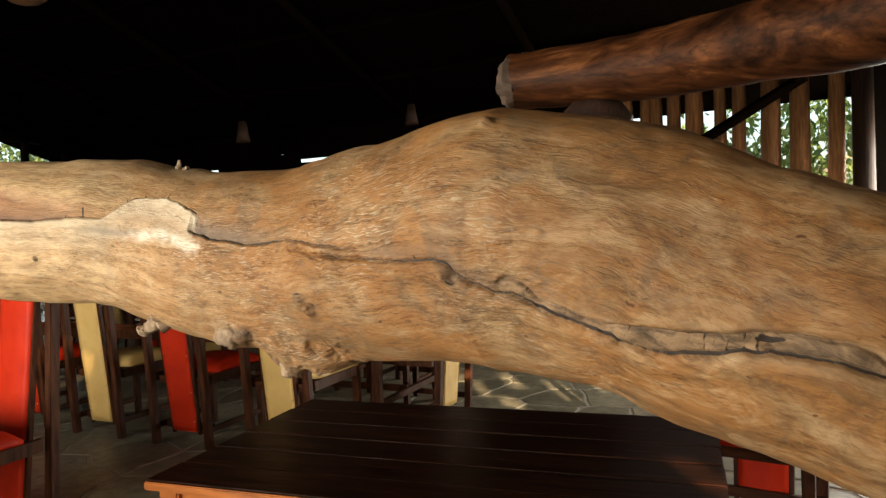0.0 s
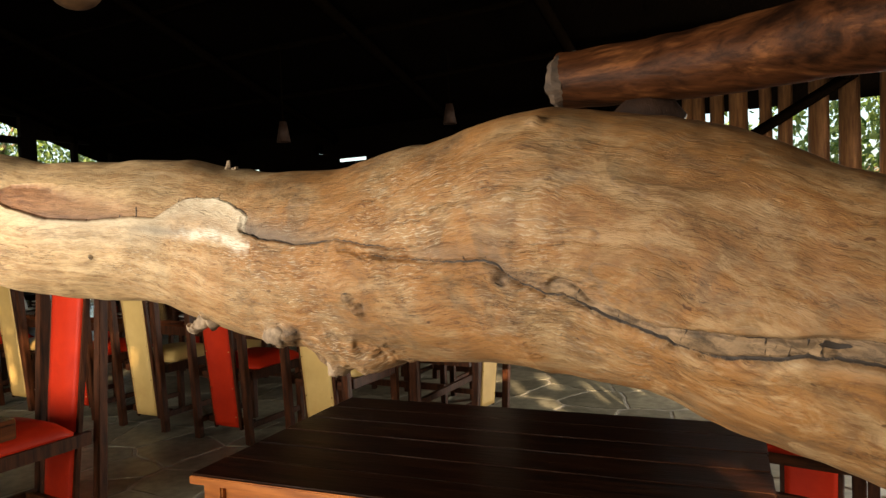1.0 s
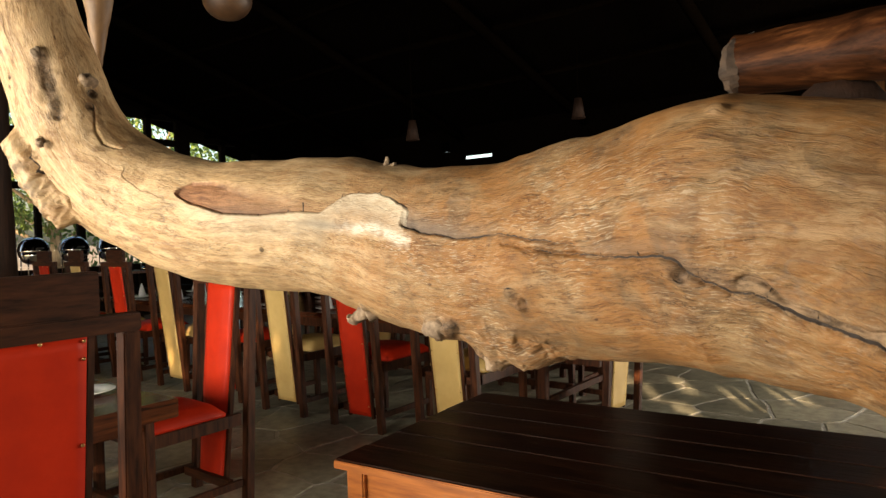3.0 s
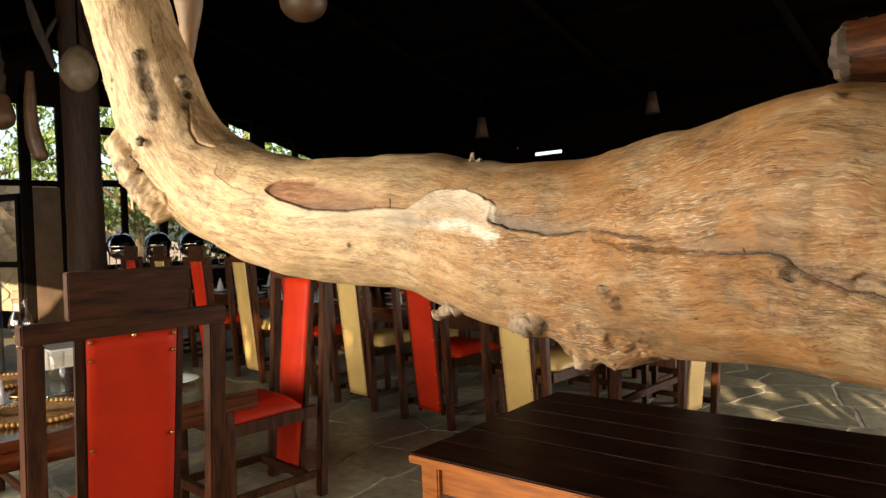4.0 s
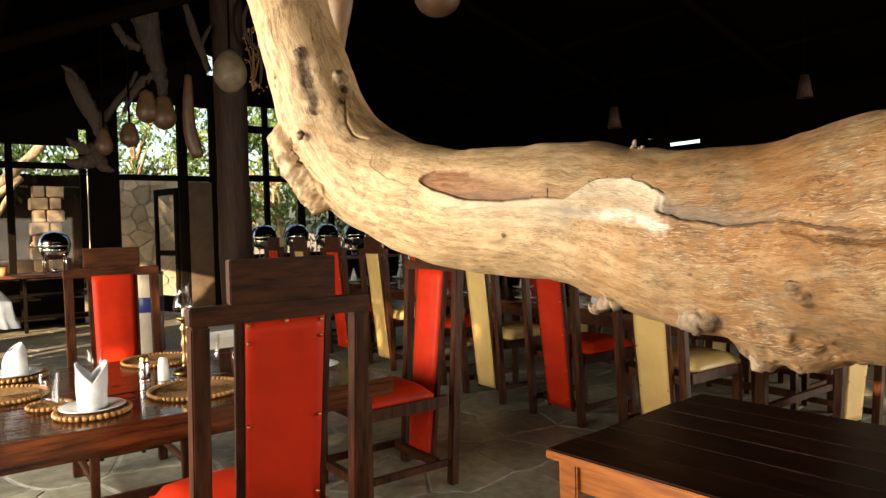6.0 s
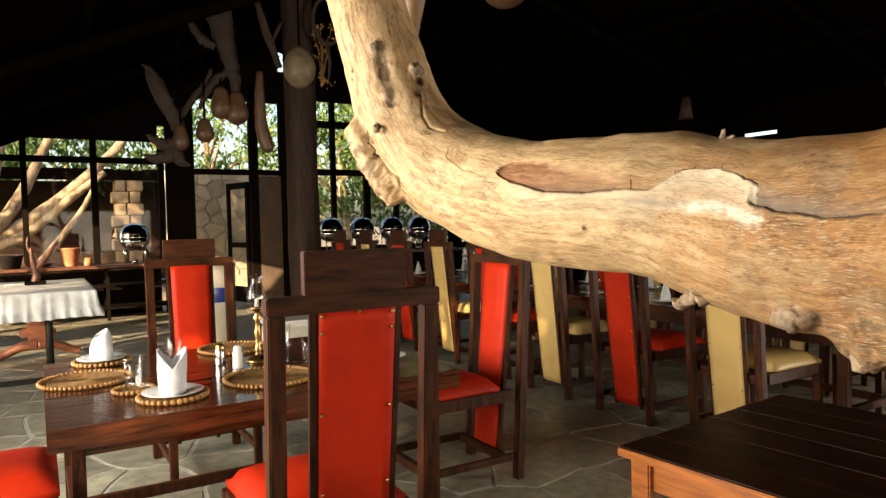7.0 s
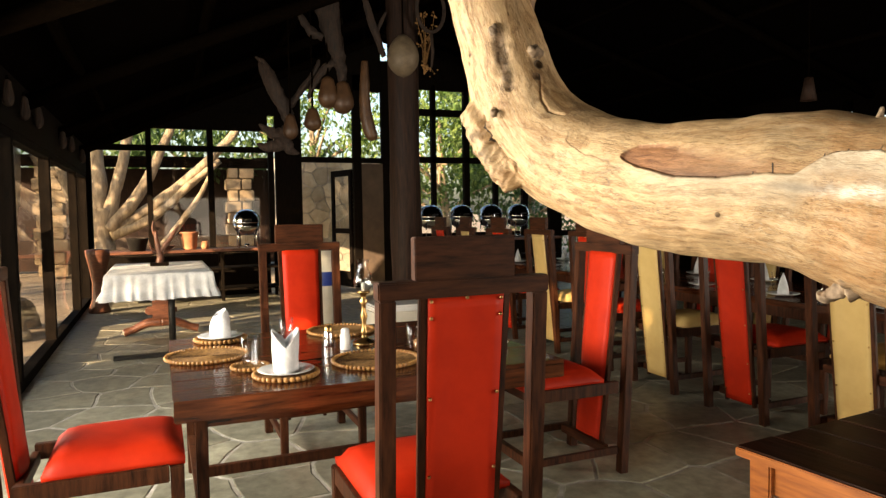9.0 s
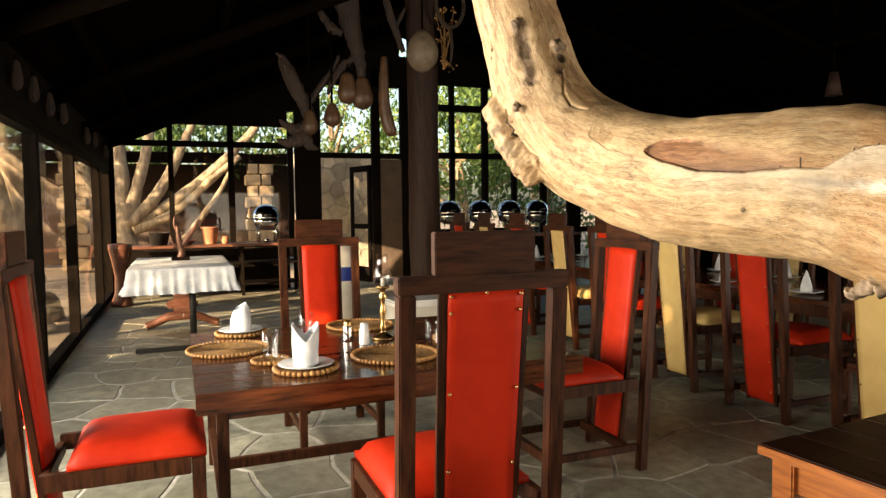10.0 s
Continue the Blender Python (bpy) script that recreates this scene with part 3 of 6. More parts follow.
LIMB_SPAN = [(0.325, 0.843, 1.264, 0.136), (0.198, 0.848, 1.328, 0.135), (0.068, 0.857, 1.372, 0.138), (-0.045, 0.866, 1.416, 0.147), (-0.177, 0.873, 1.439, 0.155), (-0.333, 0.879, 1.427, 0.139), (-0.421, 0.88, 1.421, 0.130),
             (-0.516, 0.88, 1.420, 0.127), (-0.617, 0.881, 1.428, 0.120), (-0.72, 0.872, 1.449, 0.118), (-0.806, 0.846, 1.468, 0.114), (-0.894, 0.816, 1.474, 0.109), (-0.985, 0.792, 1.480, 0.106)]
LIMB_BEND = [(-1.075, 0.774, 1.498, 0.106), (-1.159, 0.758, 1.521, 0.105), (-1.226, 0.732, 1.557, 0.105), (-1.276, 0.703, 1.609, 0.099), (-1.305, 0.684, 1.669, 0.093), (-1.327, 0.665, 1.740, 0.089), (-1.358, 0.640, 1.868, 0.081),
             (-1.395, 0.615, 2.05, 0.078), (-1.45, 0.59, 2.40, 0.072), (-1.50, 0.57, 2.95, 0.066), (-1.52, 0.57, 3.30, 0.06)]
LIMB = LIMB_ROOT + LIMB_SPAN + LIMB_BEND
# marks on its skin: x along the limb, degrees up from the side that faces the glass wall
CRACK = [(-0.36, 3), (-0.329, 0), (-0.285, -3), (-0.252, -6), (-0.208, -6), (-0.192, -8), (-0.182, -13), (-0.163, -16), (-0.135, -19), (-0.117, -19), (-0.091, -22), (-0.066, -24), (-0.037, -25), (-0.003, -25), (0.022, -25), (0.037, -24), (0.068, -17), (0.089, -11), (0.127, -6), (0.16, -4), (0.22, -2), (0.3, 0)]
CRACK_UPPER = [(-0.135, -16), (-0.122, -12), (-0.108, -12), (-0.095, -16), (-0.087, -19), (-0.057, -20), (-0.025, -21), (-0.01, -21.5), (0.004, -18), (0.026, -15), (0.045, -12), (0.084, -5), (0.105, -1), (0.123, 1), (0.136, 2), (0.158, 5), (0.175, 4), (0.19, 1), (0.3, 3)]
CRACK_FAR = [(-0.588, 22), (-0.542, 17), (-0.503, 15), (-0.484, 13), (-0.449, 13), (-0.415, 14), (-0.381, 10), (-0.341, 6), (-0.30, 3)]
CRACK_SIDE = [(-0.41, 8), (-0.394, 6), (-0.333, 0), (-0.30, -2)]
SKIN_EDGE = [(-1.05, 33), (-1.009, 25), (-0.958, 19), (-0.924, 14), (-0.894, 13), (-0.858, 13), (-0.809, 16), (-0.769, 19), (-0.753, 27), (-0.735, 35), (-0.707, 40), (-0.666, 42), (-0.627, 40), (-0.593, 35), (-0.573, 31)]
HOLLOW_TOP = [(-1.03, 33), (-1.021, 39), (-1.006, 45), (-0.967, 47), (-0.933, 47), (-0.867, 40), (-0.809, 34), (-0.767, 30), (-0.75, 27)]


def limb_mesh():
    shown = [p[0] < 0.33 and p[2] < 2.06 for p in LIMB]
    centre, rad = smooth_path([Vector(p[:3]) for p in LIMB], [p[3] for p in LIMB], [64 if a else 10 for a in shown])
    n = len(centre)
    tang = [(centre[min(i + 1, n - 1)] - centre[max(i - 1, 0)]).normalized() for i in range(n)]
    mid = min(range(n), key=lambda i: abs(centre[i].x + 0.18) + abs(centre[i].y - 0.873))
    front, up = [None] * n, [None] * n
    for order in (range(mid, n), range(mid, -1, -1)):
        f, u = Vector((0, -1, 0)), Vector((0, 0, 1))
        for i in order:
            f = (f - tang[i] * f.dot(tang[i])).normalized()
            w = f.cross(tang[i])
            u = w if w.dot(u) > 0 else -w
            front[i], up[i] = f, u
    arc = np.concatenate([[0], np.cumsum([(centre[i] - centre[i - 1]).length for i in range(1, n)])])
    # finer where the limb faces the room's near side
    round_deg = np.concatenate([np.linspace(-105, 105, 380, endpoint=False), np.linspace(105, 255, 60, endpoint=False)])
    seg = len(round_deg)
    ang1 = np.radians(round_deg)
    C = np.repeat(np.array([tuple(c) for c in centre]), seg, 0)
    ang = np.tile(ang1, n)
    deg = np.tile(np.where(round_deg > 180, round_deg - 360, round_deg), n)
    F, U = np.repeat(np.array([tuple(v) for v in front]), seg, 0), np.repeat(np.array([tuple(v) for v in up]), seg, 0)
    dirn = F * np.cos(ang)[:, None] + U * np.sin(ang)[:, None]
    r = np.repeat(np.array(rad), seg) * (1.0 - 0.06 * np.cos(ang) ** 2)
    Q = C + dirn * r[:, None]
    X = C[:, 0]
    span = (np.abs(deg) < 85) & (C[:, 2] < 1.66) & (C[:, 2] > 1.2)
    turned = [Vector(q) for q in Q @ np.array(Euler((0.6, 0.8, 0.4)).to_matrix())]
    d = np.array([0.008 * noise.noise(q * 6) + 0.0045 * noise.noise(q * 15) + 0.0014 * noise.noise(q * 38) for q in turned])
    rough = np.array([noise.noise(q * 55) + 0.5 * noise.noise(q * 140) for q in turned])

    def jitter(scale, off):
        return np.repeat(np.array([noise.noise(Vector((c.x * scale, off, 7))) for c in centre]), seg)

    def offset(line, wob=1.2, seed=0):
        """Signed distance in metres from a line on the skin, and where it runs."""
        lx, ly = np.array(line).T
        slope = np.interp(X, (lx[1:] + lx[:-1]) / 2, np.diff(ly) / np.diff(lx)) * math.pi / 180 * r
        o = (deg - np.interp(X, lx, ly) - wob * jitter(42, seed) - 0.6 * wob * jitter(120, seed + 21)) * math.pi / 180 * r
        return o / np.sqrt(1 + slope ** 2), span * np.clip(np.minimum(X - lx[0], lx[-1] - X) / 0.006, 0, 1)
    zero = np.zeros(len(Q))
    crack_shade, band, grey, knot, pale, red, white, stain = (zero.copy() for _ in range(8))
    REACH = 0.012
    main, on = offset(CRACK)
    second, on2 = offset(CRACK_UPPER, 1.0, 3)
    far, on3 = offset(CRACK_FAR, 1.0, 5)
    side, on4 = offset(CRACK_SIDE, 1.4, 8)
    for o, m, strength in ((main, on, np.clip(0.93 + 0.12 * jitter(22, 1) + 0.05 * (X > -0.26), 0, 1)), (second, on2, np.clip(0.90 + 0.14 * jitter(26, 6), 0, 0.98)), (far, on3, np.clip(0.97 - 0.35 * np.clip(X + 0.47, 0, 1) + 0.06 * jitter(30, 4), 0, 1)), (side, on4, 0.91 + 0.06 * jitter(30, 14))):
        crack_shade = np.maximum(crack_shade, np.clip(1 - np.abs(o) / REACH, 0, 1) * m * strength)
        d -= 0.005 * np.exp(-(o / 0.0022) ** 2) * m
    # between the two cracks lies dry bark, broken across
    fill = on * on2 * np.clip((main + 0.001) / 0.0015, 0, 1) * np.clip((0.001 - second) / 0.0015, 0, 1)
    band = np.maximum(band, fill)
    d -= 0.0022 * fill
    rg = random.Random(6)
    for k in range(18):
        xt = rg.uniform(-0.13, 0.16) if k < 9 else rg.uniform(-0.33, -0.14)
        ln = 0.05 if k < 9 else rg.uniform(0.004, 0.010)
        lean = rg.uniform(-0.4, 0.4)
        tick = np.clip(1 - np.abs(X - xt - lean * main) / REACH, 0, 1) * ((main > -0.001) & (main < ln)) * on * (fill if k < 9 else 1)
        crack_shade = np.maximum(crack_shade, tick * rg.uniform(0.89, 0.94))
    # the hole is sunk, and its dark inside is painted too
    hole = np.exp(-((X - 0.108 + 0.002 * rough) / 0.024) ** 2 - ((second + 0.006) / (0.006 + 0.002 * rough)) ** 2) * span
    d -= 0.008 * hole
    crack_shade = np.maximum(crack_shade, 0.98 * np.clip(hole * 1.4 - 0.2, 0, 1))
    grey = np.maximum(grey, 0.55 * np.exp(-((main - 0.008) / 0.010) ** 2) * on * np.clip(0.4 + jitter(14, 2), 0, 1))
    grey = np.maximum(grey, 0.9 * np.where(far > 0, np.exp(-(far / 0.020) ** 2), 0) * on3 * np.interp(X, (-0.59, -0.575, -0.50, -0.42), (0.6, 1, 0.8, 0)))
    d -= 0.004 * np.where(far > 0, np.exp(-(far / 0.018) ** 2), 0) * on3 * np.interp(X, (-0.59, -0.575, -0.46), (0.8, 1, 0))
    d += 0.003 * np.exp(-((main + 0.013) / 0.010) ** 2) * on
    # the torn pale skin, raised below its edge, and the reddish hollow above
    o, on5 = offset(SKIN_EDGE, 1.0, 9)
    inside_skin = np.minimum(-o, -0.575 - X + 0.0012 * rough)
    skin_field = np.where(span & (X > -1.04), np.clip(0.5 + inside_skin / 0.04, 0, 1), 0)
    lower = np.clip(1 + o / np.interp(X, (-1.0, -0.85, -0.62), (0.04, 0.055, 0.05)), 0, 1)
    pale = lower * np.interp(X, (-1.04, -0.95, -0.80, -0.70, -0.58), (0.0, 0.45, 0.6, 0.85, 0.9))
    wl, on6 = offset([(-0.80, 6), (-0.683, 13), (-0.638, 17), (-0.603, 14), (-0.569, 10), (-0.555, 9)], 1.5, 30)
    white = np.exp(-(wl / 0.008) ** 2) * on6 * np.interp(X, (-0.80, -0.72, -0.68, -0.56), (0.0, 0.35, 1, 0.9)) * np.clip(0.9 + 0.6 * rough, 0, 1)
    grey = np.maximum(grey, 0.7 * np.exp(-((wl - 0.004) / 0.006) ** 2) * on6 * np.interp(X, (-0.80, -0.76, -0.70, -0.66), (0.3, 1, 0.7, 0)))
    top, on7 = offset(HOLLOW_TOP, 1.5, 12)
    hol = np.minimum(o, -top)
    hollow_field = np.where(span & (X > -1.03) & (X < -0.74), np.clip(0.5 + np.where(X < -0.95, hol, o) / 0.04, 0, 1), 0)
    deep = np.clip(o / 0.003, 0, 1) * np.clip(-top / np.interp(X, (-1.0, -0.96, -0.90), (0.003, 0.006, 0.022)), 0, 1) * on7
    red = np.interp(X, (-1.03, -0.98, -0.90, -0.82, -0.755), (1.0, 1.0, 0.85, 0.6, 0.2)) * np.clip(-top / np.interp(X, (-1.0, -0.96, -0.90), (0.001, 0.004, 0.022)), 0, 1) * span * (X < -0.74)
    d -= 0.0055 * deep * np.interp(X, (-0.9, -0.76), (1, 0.4))
    d += 0.0025 * np.clip(inside_skin / 0.002, 0, 1) * np.clip(1 + o / 0.03, 0, 1) * span * (X > -1.0)
    grey = np.maximum(grey, 0.8 * np.exp(-((o - 0.004) / 0.006) ** 2) * on7 * np.interp(X, (-0.97, -0.93, -0.84, -0.80), (0, 1, 0.8, 0)))
    # shadow of the lifted skin edge, painted as a thin dark line
    edge = np.clip(1 - np.abs(o - 0.0008) / REACH, 0, 1) * on5 * np.interp(X, (-1.0, -0.95, -0.80, -0.76, -0.62, -0.585), (0.0, 0.90, 0.90, 0.89, 0.90, 0.96)) * np.clip(1 + 0.09 * jitter(34, 15), 0, 1.03)
    crack_shade = np.maximum(crack_shade, edge)
    for xt, ln in ((-0.792, 0.016), (-0.815, 0.006), (-0.735, 0.006), (-0.70, 0.005), (-0.655, 0.008), (-0.865, 0.004)):
        crack_shade = np.maximum(crack_shade, 0.95 * np.clip(1 - np.abs(X - xt + 0.2 * o) / REACH, 0, 1) * ((o > 0) & (o < ln)) * span)
    # cloudy stain on the swelling, brown heart, paler far end
    stain = np.exp(-((X + 0.066) / 0.032) ** 2 - ((deg - 13 - (X + 0.066) * 120) / 7.0) ** 2)
    stain = np.maximum(stain, 0.6 * np.exp(-((X + 0.02) / 0.05) ** 2 - ((deg - 18) / 9.0) ** 2))
    stain = np.maximum(stain, 0.8 * np.exp(-((X - 0.175) / 0.03) ** 2 - ((deg + 10) / 8.0) ** 2))
    stain = np.maximum(stain, 0.80 * np.exp(-((X + 0.02) / 0.16) ** 2 - ((deg - 16) / 28.0) ** 2)) * np.clip(0.9 + 0.4 * rough, 0, 1)
    stain = np.maximum(stain, 0.7 * np.exp(-((X + 0.875) / 0.018) ** 2 - ((deg + 24) / 3.0) ** 2))
    # paler far end: wear and the stronger light there share this mask
    worn_lit = np.clip((-0.55 - X) / 0.35, 0, 1)
    # torn fibre edges that follow the grain
    along, round_ = np.repeat(arc, seg), deg * math.pi / 180 * r
    fl = np.array([noise.noise(Vector((u * 8, v * 34, 3.0))) + 0.35 * noise.noise(Vector((u * 32, v * 75, 8.0))) for u, v in zip(along, round_)])
    here = np.clip(2.0 * jitter(5, 3.0) + 0.05 + 0.45 * worn_lit, 0, 1) * np.exp(-((np.abs(deg) - 12) / 40) ** 4)
    d += 0.0012 * here * np.clip((fl - 0.22) / 0.02, 0, 1)
    grey = np.maximum(grey, 0.40 * here * np.exp(-((fl - 0.19) / 0.03) ** 2))
    # knots: place, size, height, how dark
    knots_under = [((-0.695, 0.815, 1.345), 0.008, 0.004, 0.7), ((-0.545, 0.807, 1.327), 0.020, 0.014, 0.75), ((-0.520, 0.80, 1.331), 0.011, 0.009, 1.0), ((-0.455, 0.85, 1.296), 0.050, 0.018, 0.0), ((-0.415, 0.845, 1.298), 0.030, 0.012, 0.2), ((-0.478, 0.85, 1.296), 0.016, 0.012, 0.8), ((-0.505, 0.85, 1.297), 0.014, 0.010, 0.9)]
    knots_side = [((-0.402, 0.763, 1.380), 0.008, 0.004, 0.6), ((-0.393, 0.767, 1.365), 0.007, 0.005, 0.8), ((-0.386, 0.766, 1.370), 0.004, -0.004, 1.0), ((-0.197, 0.724, 1.402), 0.007, -0.007, 1.0), ((-0.170, 0.788, 1.565), 0.009, 0.006, 0.3), ((-0.831, 0.734, 1.435), 0.003, 0.002, 0.9)]
    knots_bend = [((-1.271, 0.609, 1.792), 0.011, 0.006, 0.1), ((-1.261, 0.616, 1.766), 0.015, -0.005, 0.2), ((-1.253, 0.619, 1.739), 0.015, -0.006, 0.25), ((-1.258, 0.611, 1.716), 0.012, -0.004, 0.2), ((-1.242, 0.623, 1.682), 0.008, -0.005, 0.95), ((-1.248, 0.618, 1.70), 0.010, 0.004, 0.2), ((-1.237, 0.674, 1.749), 0.012, 0.010, 0.2),
                  ((-1.228, 0.680, 1.726), 0.008, -0.007, 1.0), ((-1.219, 0.670, 1.700), 0.007, -0.003, 0.7), ((-1.269, 0.606, 1.638), 0.007, 0.006, 0.5), ((-1.255, 0.611, 1.630), 0.007, 0.006, 0.6), ((-1.323, 0.579, 1.755), 0.003, -0.003, 1.0), ((-1.330, 0.59, 1.74), 0.003, -0.002, 1.0)]
    for p, s, h, dk in knots_under + knots_side + knots_bend:
        q0 = Q[np.argmin(((Q - p) ** 2).sum(1))]
        dd = np.sqrt(((Q - q0) ** 2).sum(1)) * (1 + 0.35 * rough)
        g = np.exp(-(dd / s) ** 3)
        d += h * g * (1 + 0.5 * rough)
        knot = np.maximum(knot, dk * np.exp(-(dd / (1.35 * s)) ** 4) * np.clip(0.85 + 0.7 * rough, 0, 1))
        if dk > 0.4:
            crack_shade = np.maximum(crack_shade, (0.90 + 0.08 * rough) * np.clip(1 - np.abs(dd - s * 1.15) / REACH, 0, 1) * (dd < 2 * s))
    # the furrow beside the bark scab, and a fold below the upper nub
    for path, depth in ((((-1.300, 0.598, 1.632), (-1.290, 0.603, 1.603), (-1.276, 0.610, 1.574), (-1.256, 0.618, 1.544), (-1.238, 0.622, 1.531), (-1.246, 0.630, 1.513), (-1.232, 0.642, 1.492)), 0.007),
                        (((-1.217, 0.676, 1.700), (-1.199, 0.668, 1.656), (-1.18, 0.672, 1.631), (-1.155, 0.691, 1.62)), 0.004)):
        pts = np.array(path)
        fine = np.concatenate([pts[k] + (pts[k + 1] - pts[k]) * np.linspace(0, 1, 14, endpoint=False)[:, None] for k in range(len(pts) - 1)])
        close = np.where(((Q - pts.mean(0)) ** 2).sum(1) < 0.03)[0]
        best = np.full(len(close), 9.0)
        for f in fine:
            q0 = Q[close[np.argmin(((Q[close] - f) ** 2).sum(1))]]
            best = np.minimum(best, np.sqrt(((Q[close] - q0) ** 2).sum(1)))
        best *= 1 + 0.25 * rough[close]
        d[close] -= depth * np.exp(-(best / 0.0028) ** 2)
        if depth > 0.005:
            crack_shade[close] = np.maximum(crack_shade[close], np.clip(1 - best / REACH, 0, 1))
    # the long dark scar above the bend
    for f in np.linspace(0, 1, 9):
        p = np.array((-1.268, 0.612, 1.785)) * (1 - f) + np.array((-1.244, 0.622, 1.690)) * f
        q0 = Q[np.argmin(((Q - p) ** 2).sum(1))]
        near_scar = np.exp(-(np.sqrt(((Q - q0) ** 2).sum(1)) / (0.017 - 0.004 * f)) ** 4)
        knot = np.maximum(knot, near_scar * 0.80)
        d -= 0.0005 * near_scar
    scab = zero.copy()
    ridge = np.array(((-1.345, 0.600, 1.640), (-1.335, 0.605, 1.612), (-1.318, 0.612, 1.580), (-1.300, 0.625, 1.550), (-1.285, 0.638, 1.525), (-1.272, 0.648, 1.508)))
    for f in np.linspace(0, 1, 40):
        p = np.array([np.interp(f * 5, range(6), ridge[:, c]) for c in range(3)])
        q0 = Q[np.argmin(((Q - p) ** 2).sum(1))]
        wide = np.interp(f, (0, 0.25, 1), (0.024, 0.032, 0.017))
        scab = np.maximum(scab, np.exp(-(np.sqrt(((Q - q0) ** 2).sum(1)) * (1 + 0.3 * rough) / wide) ** 4))
    d += scab * (0.031 + 0.007 * rough)
    stain = np.maximum(stain, 0.8 * scab * np.clip(0.5 + 1.2 * rough, 0, 1))
    knot = np.maximum(knot, scab * np.clip(1.6 * rough - 0.1, 0, 0.7))
    V = Q + dirn * d[:, None]
    k = np.arange(seg)
    j = (k + 1) % seg
    i = np.arange(n - 1)[:, None] * seg
    quads = np.stack([i + k, i + j, i + seg + j, i + seg + k], -1).reshape(-1, 4)
    me = bpy.data.meshes.new("tree_limb")
    me.vertices.add(len(V))
    me.vertices.foreach_set("co", V.astype(np.float32).ravel())
    me.loops.add(quads.size)
    me.loops.foreach_set("vertex_index", quads.astype(np.int32).ravel())
    me.polygons.add(len(quads))
    me.polygons.foreach_set("loop_start", np.arange(0, quads.size, 4, dtype=np.int32))
    me.polygons.foreach_set("use_smooth", np.ones(len(quads), dtype=bool))
    me.update(calc_edges=True)
    lay = me.uv_layers.new(name="UVMap")
    uu = arc[quads // seg]
    kk = quads % seg
    kk = np.where((kk == 0) & (kk.max(1) == seg - 1)[:, None], seg, kk)
    vv = np.append(ang1, ang1[0] + 2 * math.pi)[kk] * 0.125
    lay.data.foreach_set("uv", np.stack([uu, vv], -1).astype(np.float32).ravel())
    fibre = np.interp(X, (-1.3, -1.0, -0.75, -0.5, -0.30, -0.2, 0.0, 0.3), (0.45, 0.55, 0.8, 1.0, 0.95, 0.6, 0.42, 0.4))
    for nm, vals in (("wear_shade", (crack_shade, band, grey, knot)), ("skin", (skin_field, hollow_field, worn_lit, fibre)), ("tint", (pale, red, white, stain))):
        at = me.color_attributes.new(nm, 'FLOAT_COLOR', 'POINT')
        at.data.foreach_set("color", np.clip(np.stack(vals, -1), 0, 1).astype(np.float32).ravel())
    me.validate()
    me.flip_normals()
    me.materials.append(DRIFT)
    return me


limb = tagged(new("tree_limb", limb_mesh()), "thick sanded tan tree limb, cracked and knotted, bent upwards", "tree limb")
# broken stubs and knots standing out of it
for nm, pts, rr in (("stub", [(-0.700, 0.836, 1.352), (-0.712, 0.832, 1.336), (-0.728, 0.830, 1.326), (-0.742, 0.829, 1.325)], [0.012, 0.012, 0.010, 0.006]),
                    ("stub", [(-0.690, 0.838, 1.350), (-0.695, 0.833, 1.335), (-0.700, 0.830, 1.326)], [0.011, 0.011, 0.006]),
                    ("knob", [(-0.545, 0.815, 1.335), (-0.550, 0.806, 1.322), (-0.552, 0.800, 1.312)], [0.024, 0.022, 0.010]),
                    ("knob", [(-0.471, 0.846, 1.305), (-0.473, 0.836, 1.296), (-0.474, 0.830, 1.291)], [0.018, 0.017, 0.009]),
                    ("stub", [(-0.480, 0.850, 1.290), (-0.484, 0.844, 1.275), (-0.486, 0.840, 1.266)], [0.015, 0.012, 0.006]),
                    ("twig", [(-0.690, 0.868, 1.550), (-0.686, 0.866, 1.562), (-0.683, 0.865, 1.573)], [0.007, 0.004, 0.0015]),
                    ("twig", [(-0.678, 0.868, 1.550), (-0.672, 0.866, 1.558), (-0.668, 0.865, 1.563)], [0.008, 0.005, 0.002]),
                    ("knob", [(-1.240, 0.682, 1.745), (-1.230, 0.668, 1.750), (-1.225, 0.660, 1.752)], [0.014, 0.011, 0.005]),
                    ("knob", [(-1.275, 0.615, 1.790), (-1.268, 0.603, 1.792), (-1.265, 0.599, 1.793)], [0.011, 0.009, 0.004]),
                    ("knob", [(-1.268, 0.612, 1.634), (-1.262, 0.601, 1.633), (-1.259, 0.597, 1.632)], [0.011, 0.009, 0.004])):
    bm = B()
    pp, pr = smooth_path(pts, rr, 5)
    for ring in tube(bm, pp, pr, 16, 0.35, pts[0][0] * 31):
        for v in ring:
            v.co += Vector((1, -1, 1)) * (0.0045 * noise.noise(v.co * 85) + 0.0022 * noise.noise(v.co * 190))
    part(nm, bm, KNOT, limb, "grey-brown weathered %s" % nm, True)

# brown log laid on the limb, with a wedge under its end
log = thing("brace_log", "varnished brown round log resting on the tree limb", "log")
bm = B()
pp, pr = smooth_path([(-0.200, 0.985, 1.648), (-0.054, 0.955, 1.640), (0.080, 0.904, 1.638), (0.30, 0.76, 1.640), (0.9, 0.30, 1.72), (1.9, -0.45, 2.1), (2.7, -1.05, 2.5)], [0.036, 0.039, 0.042, 0.046, 0.055, 0.06, 0.06], 10)
tube(bm, pp, pr, 28, 0.07, 5.0)
part("shaft", bm, BEAM, log, smooth=True)
bm = B()
d = (Vector(pp[1]) - Vector(pp[0])).normalized()
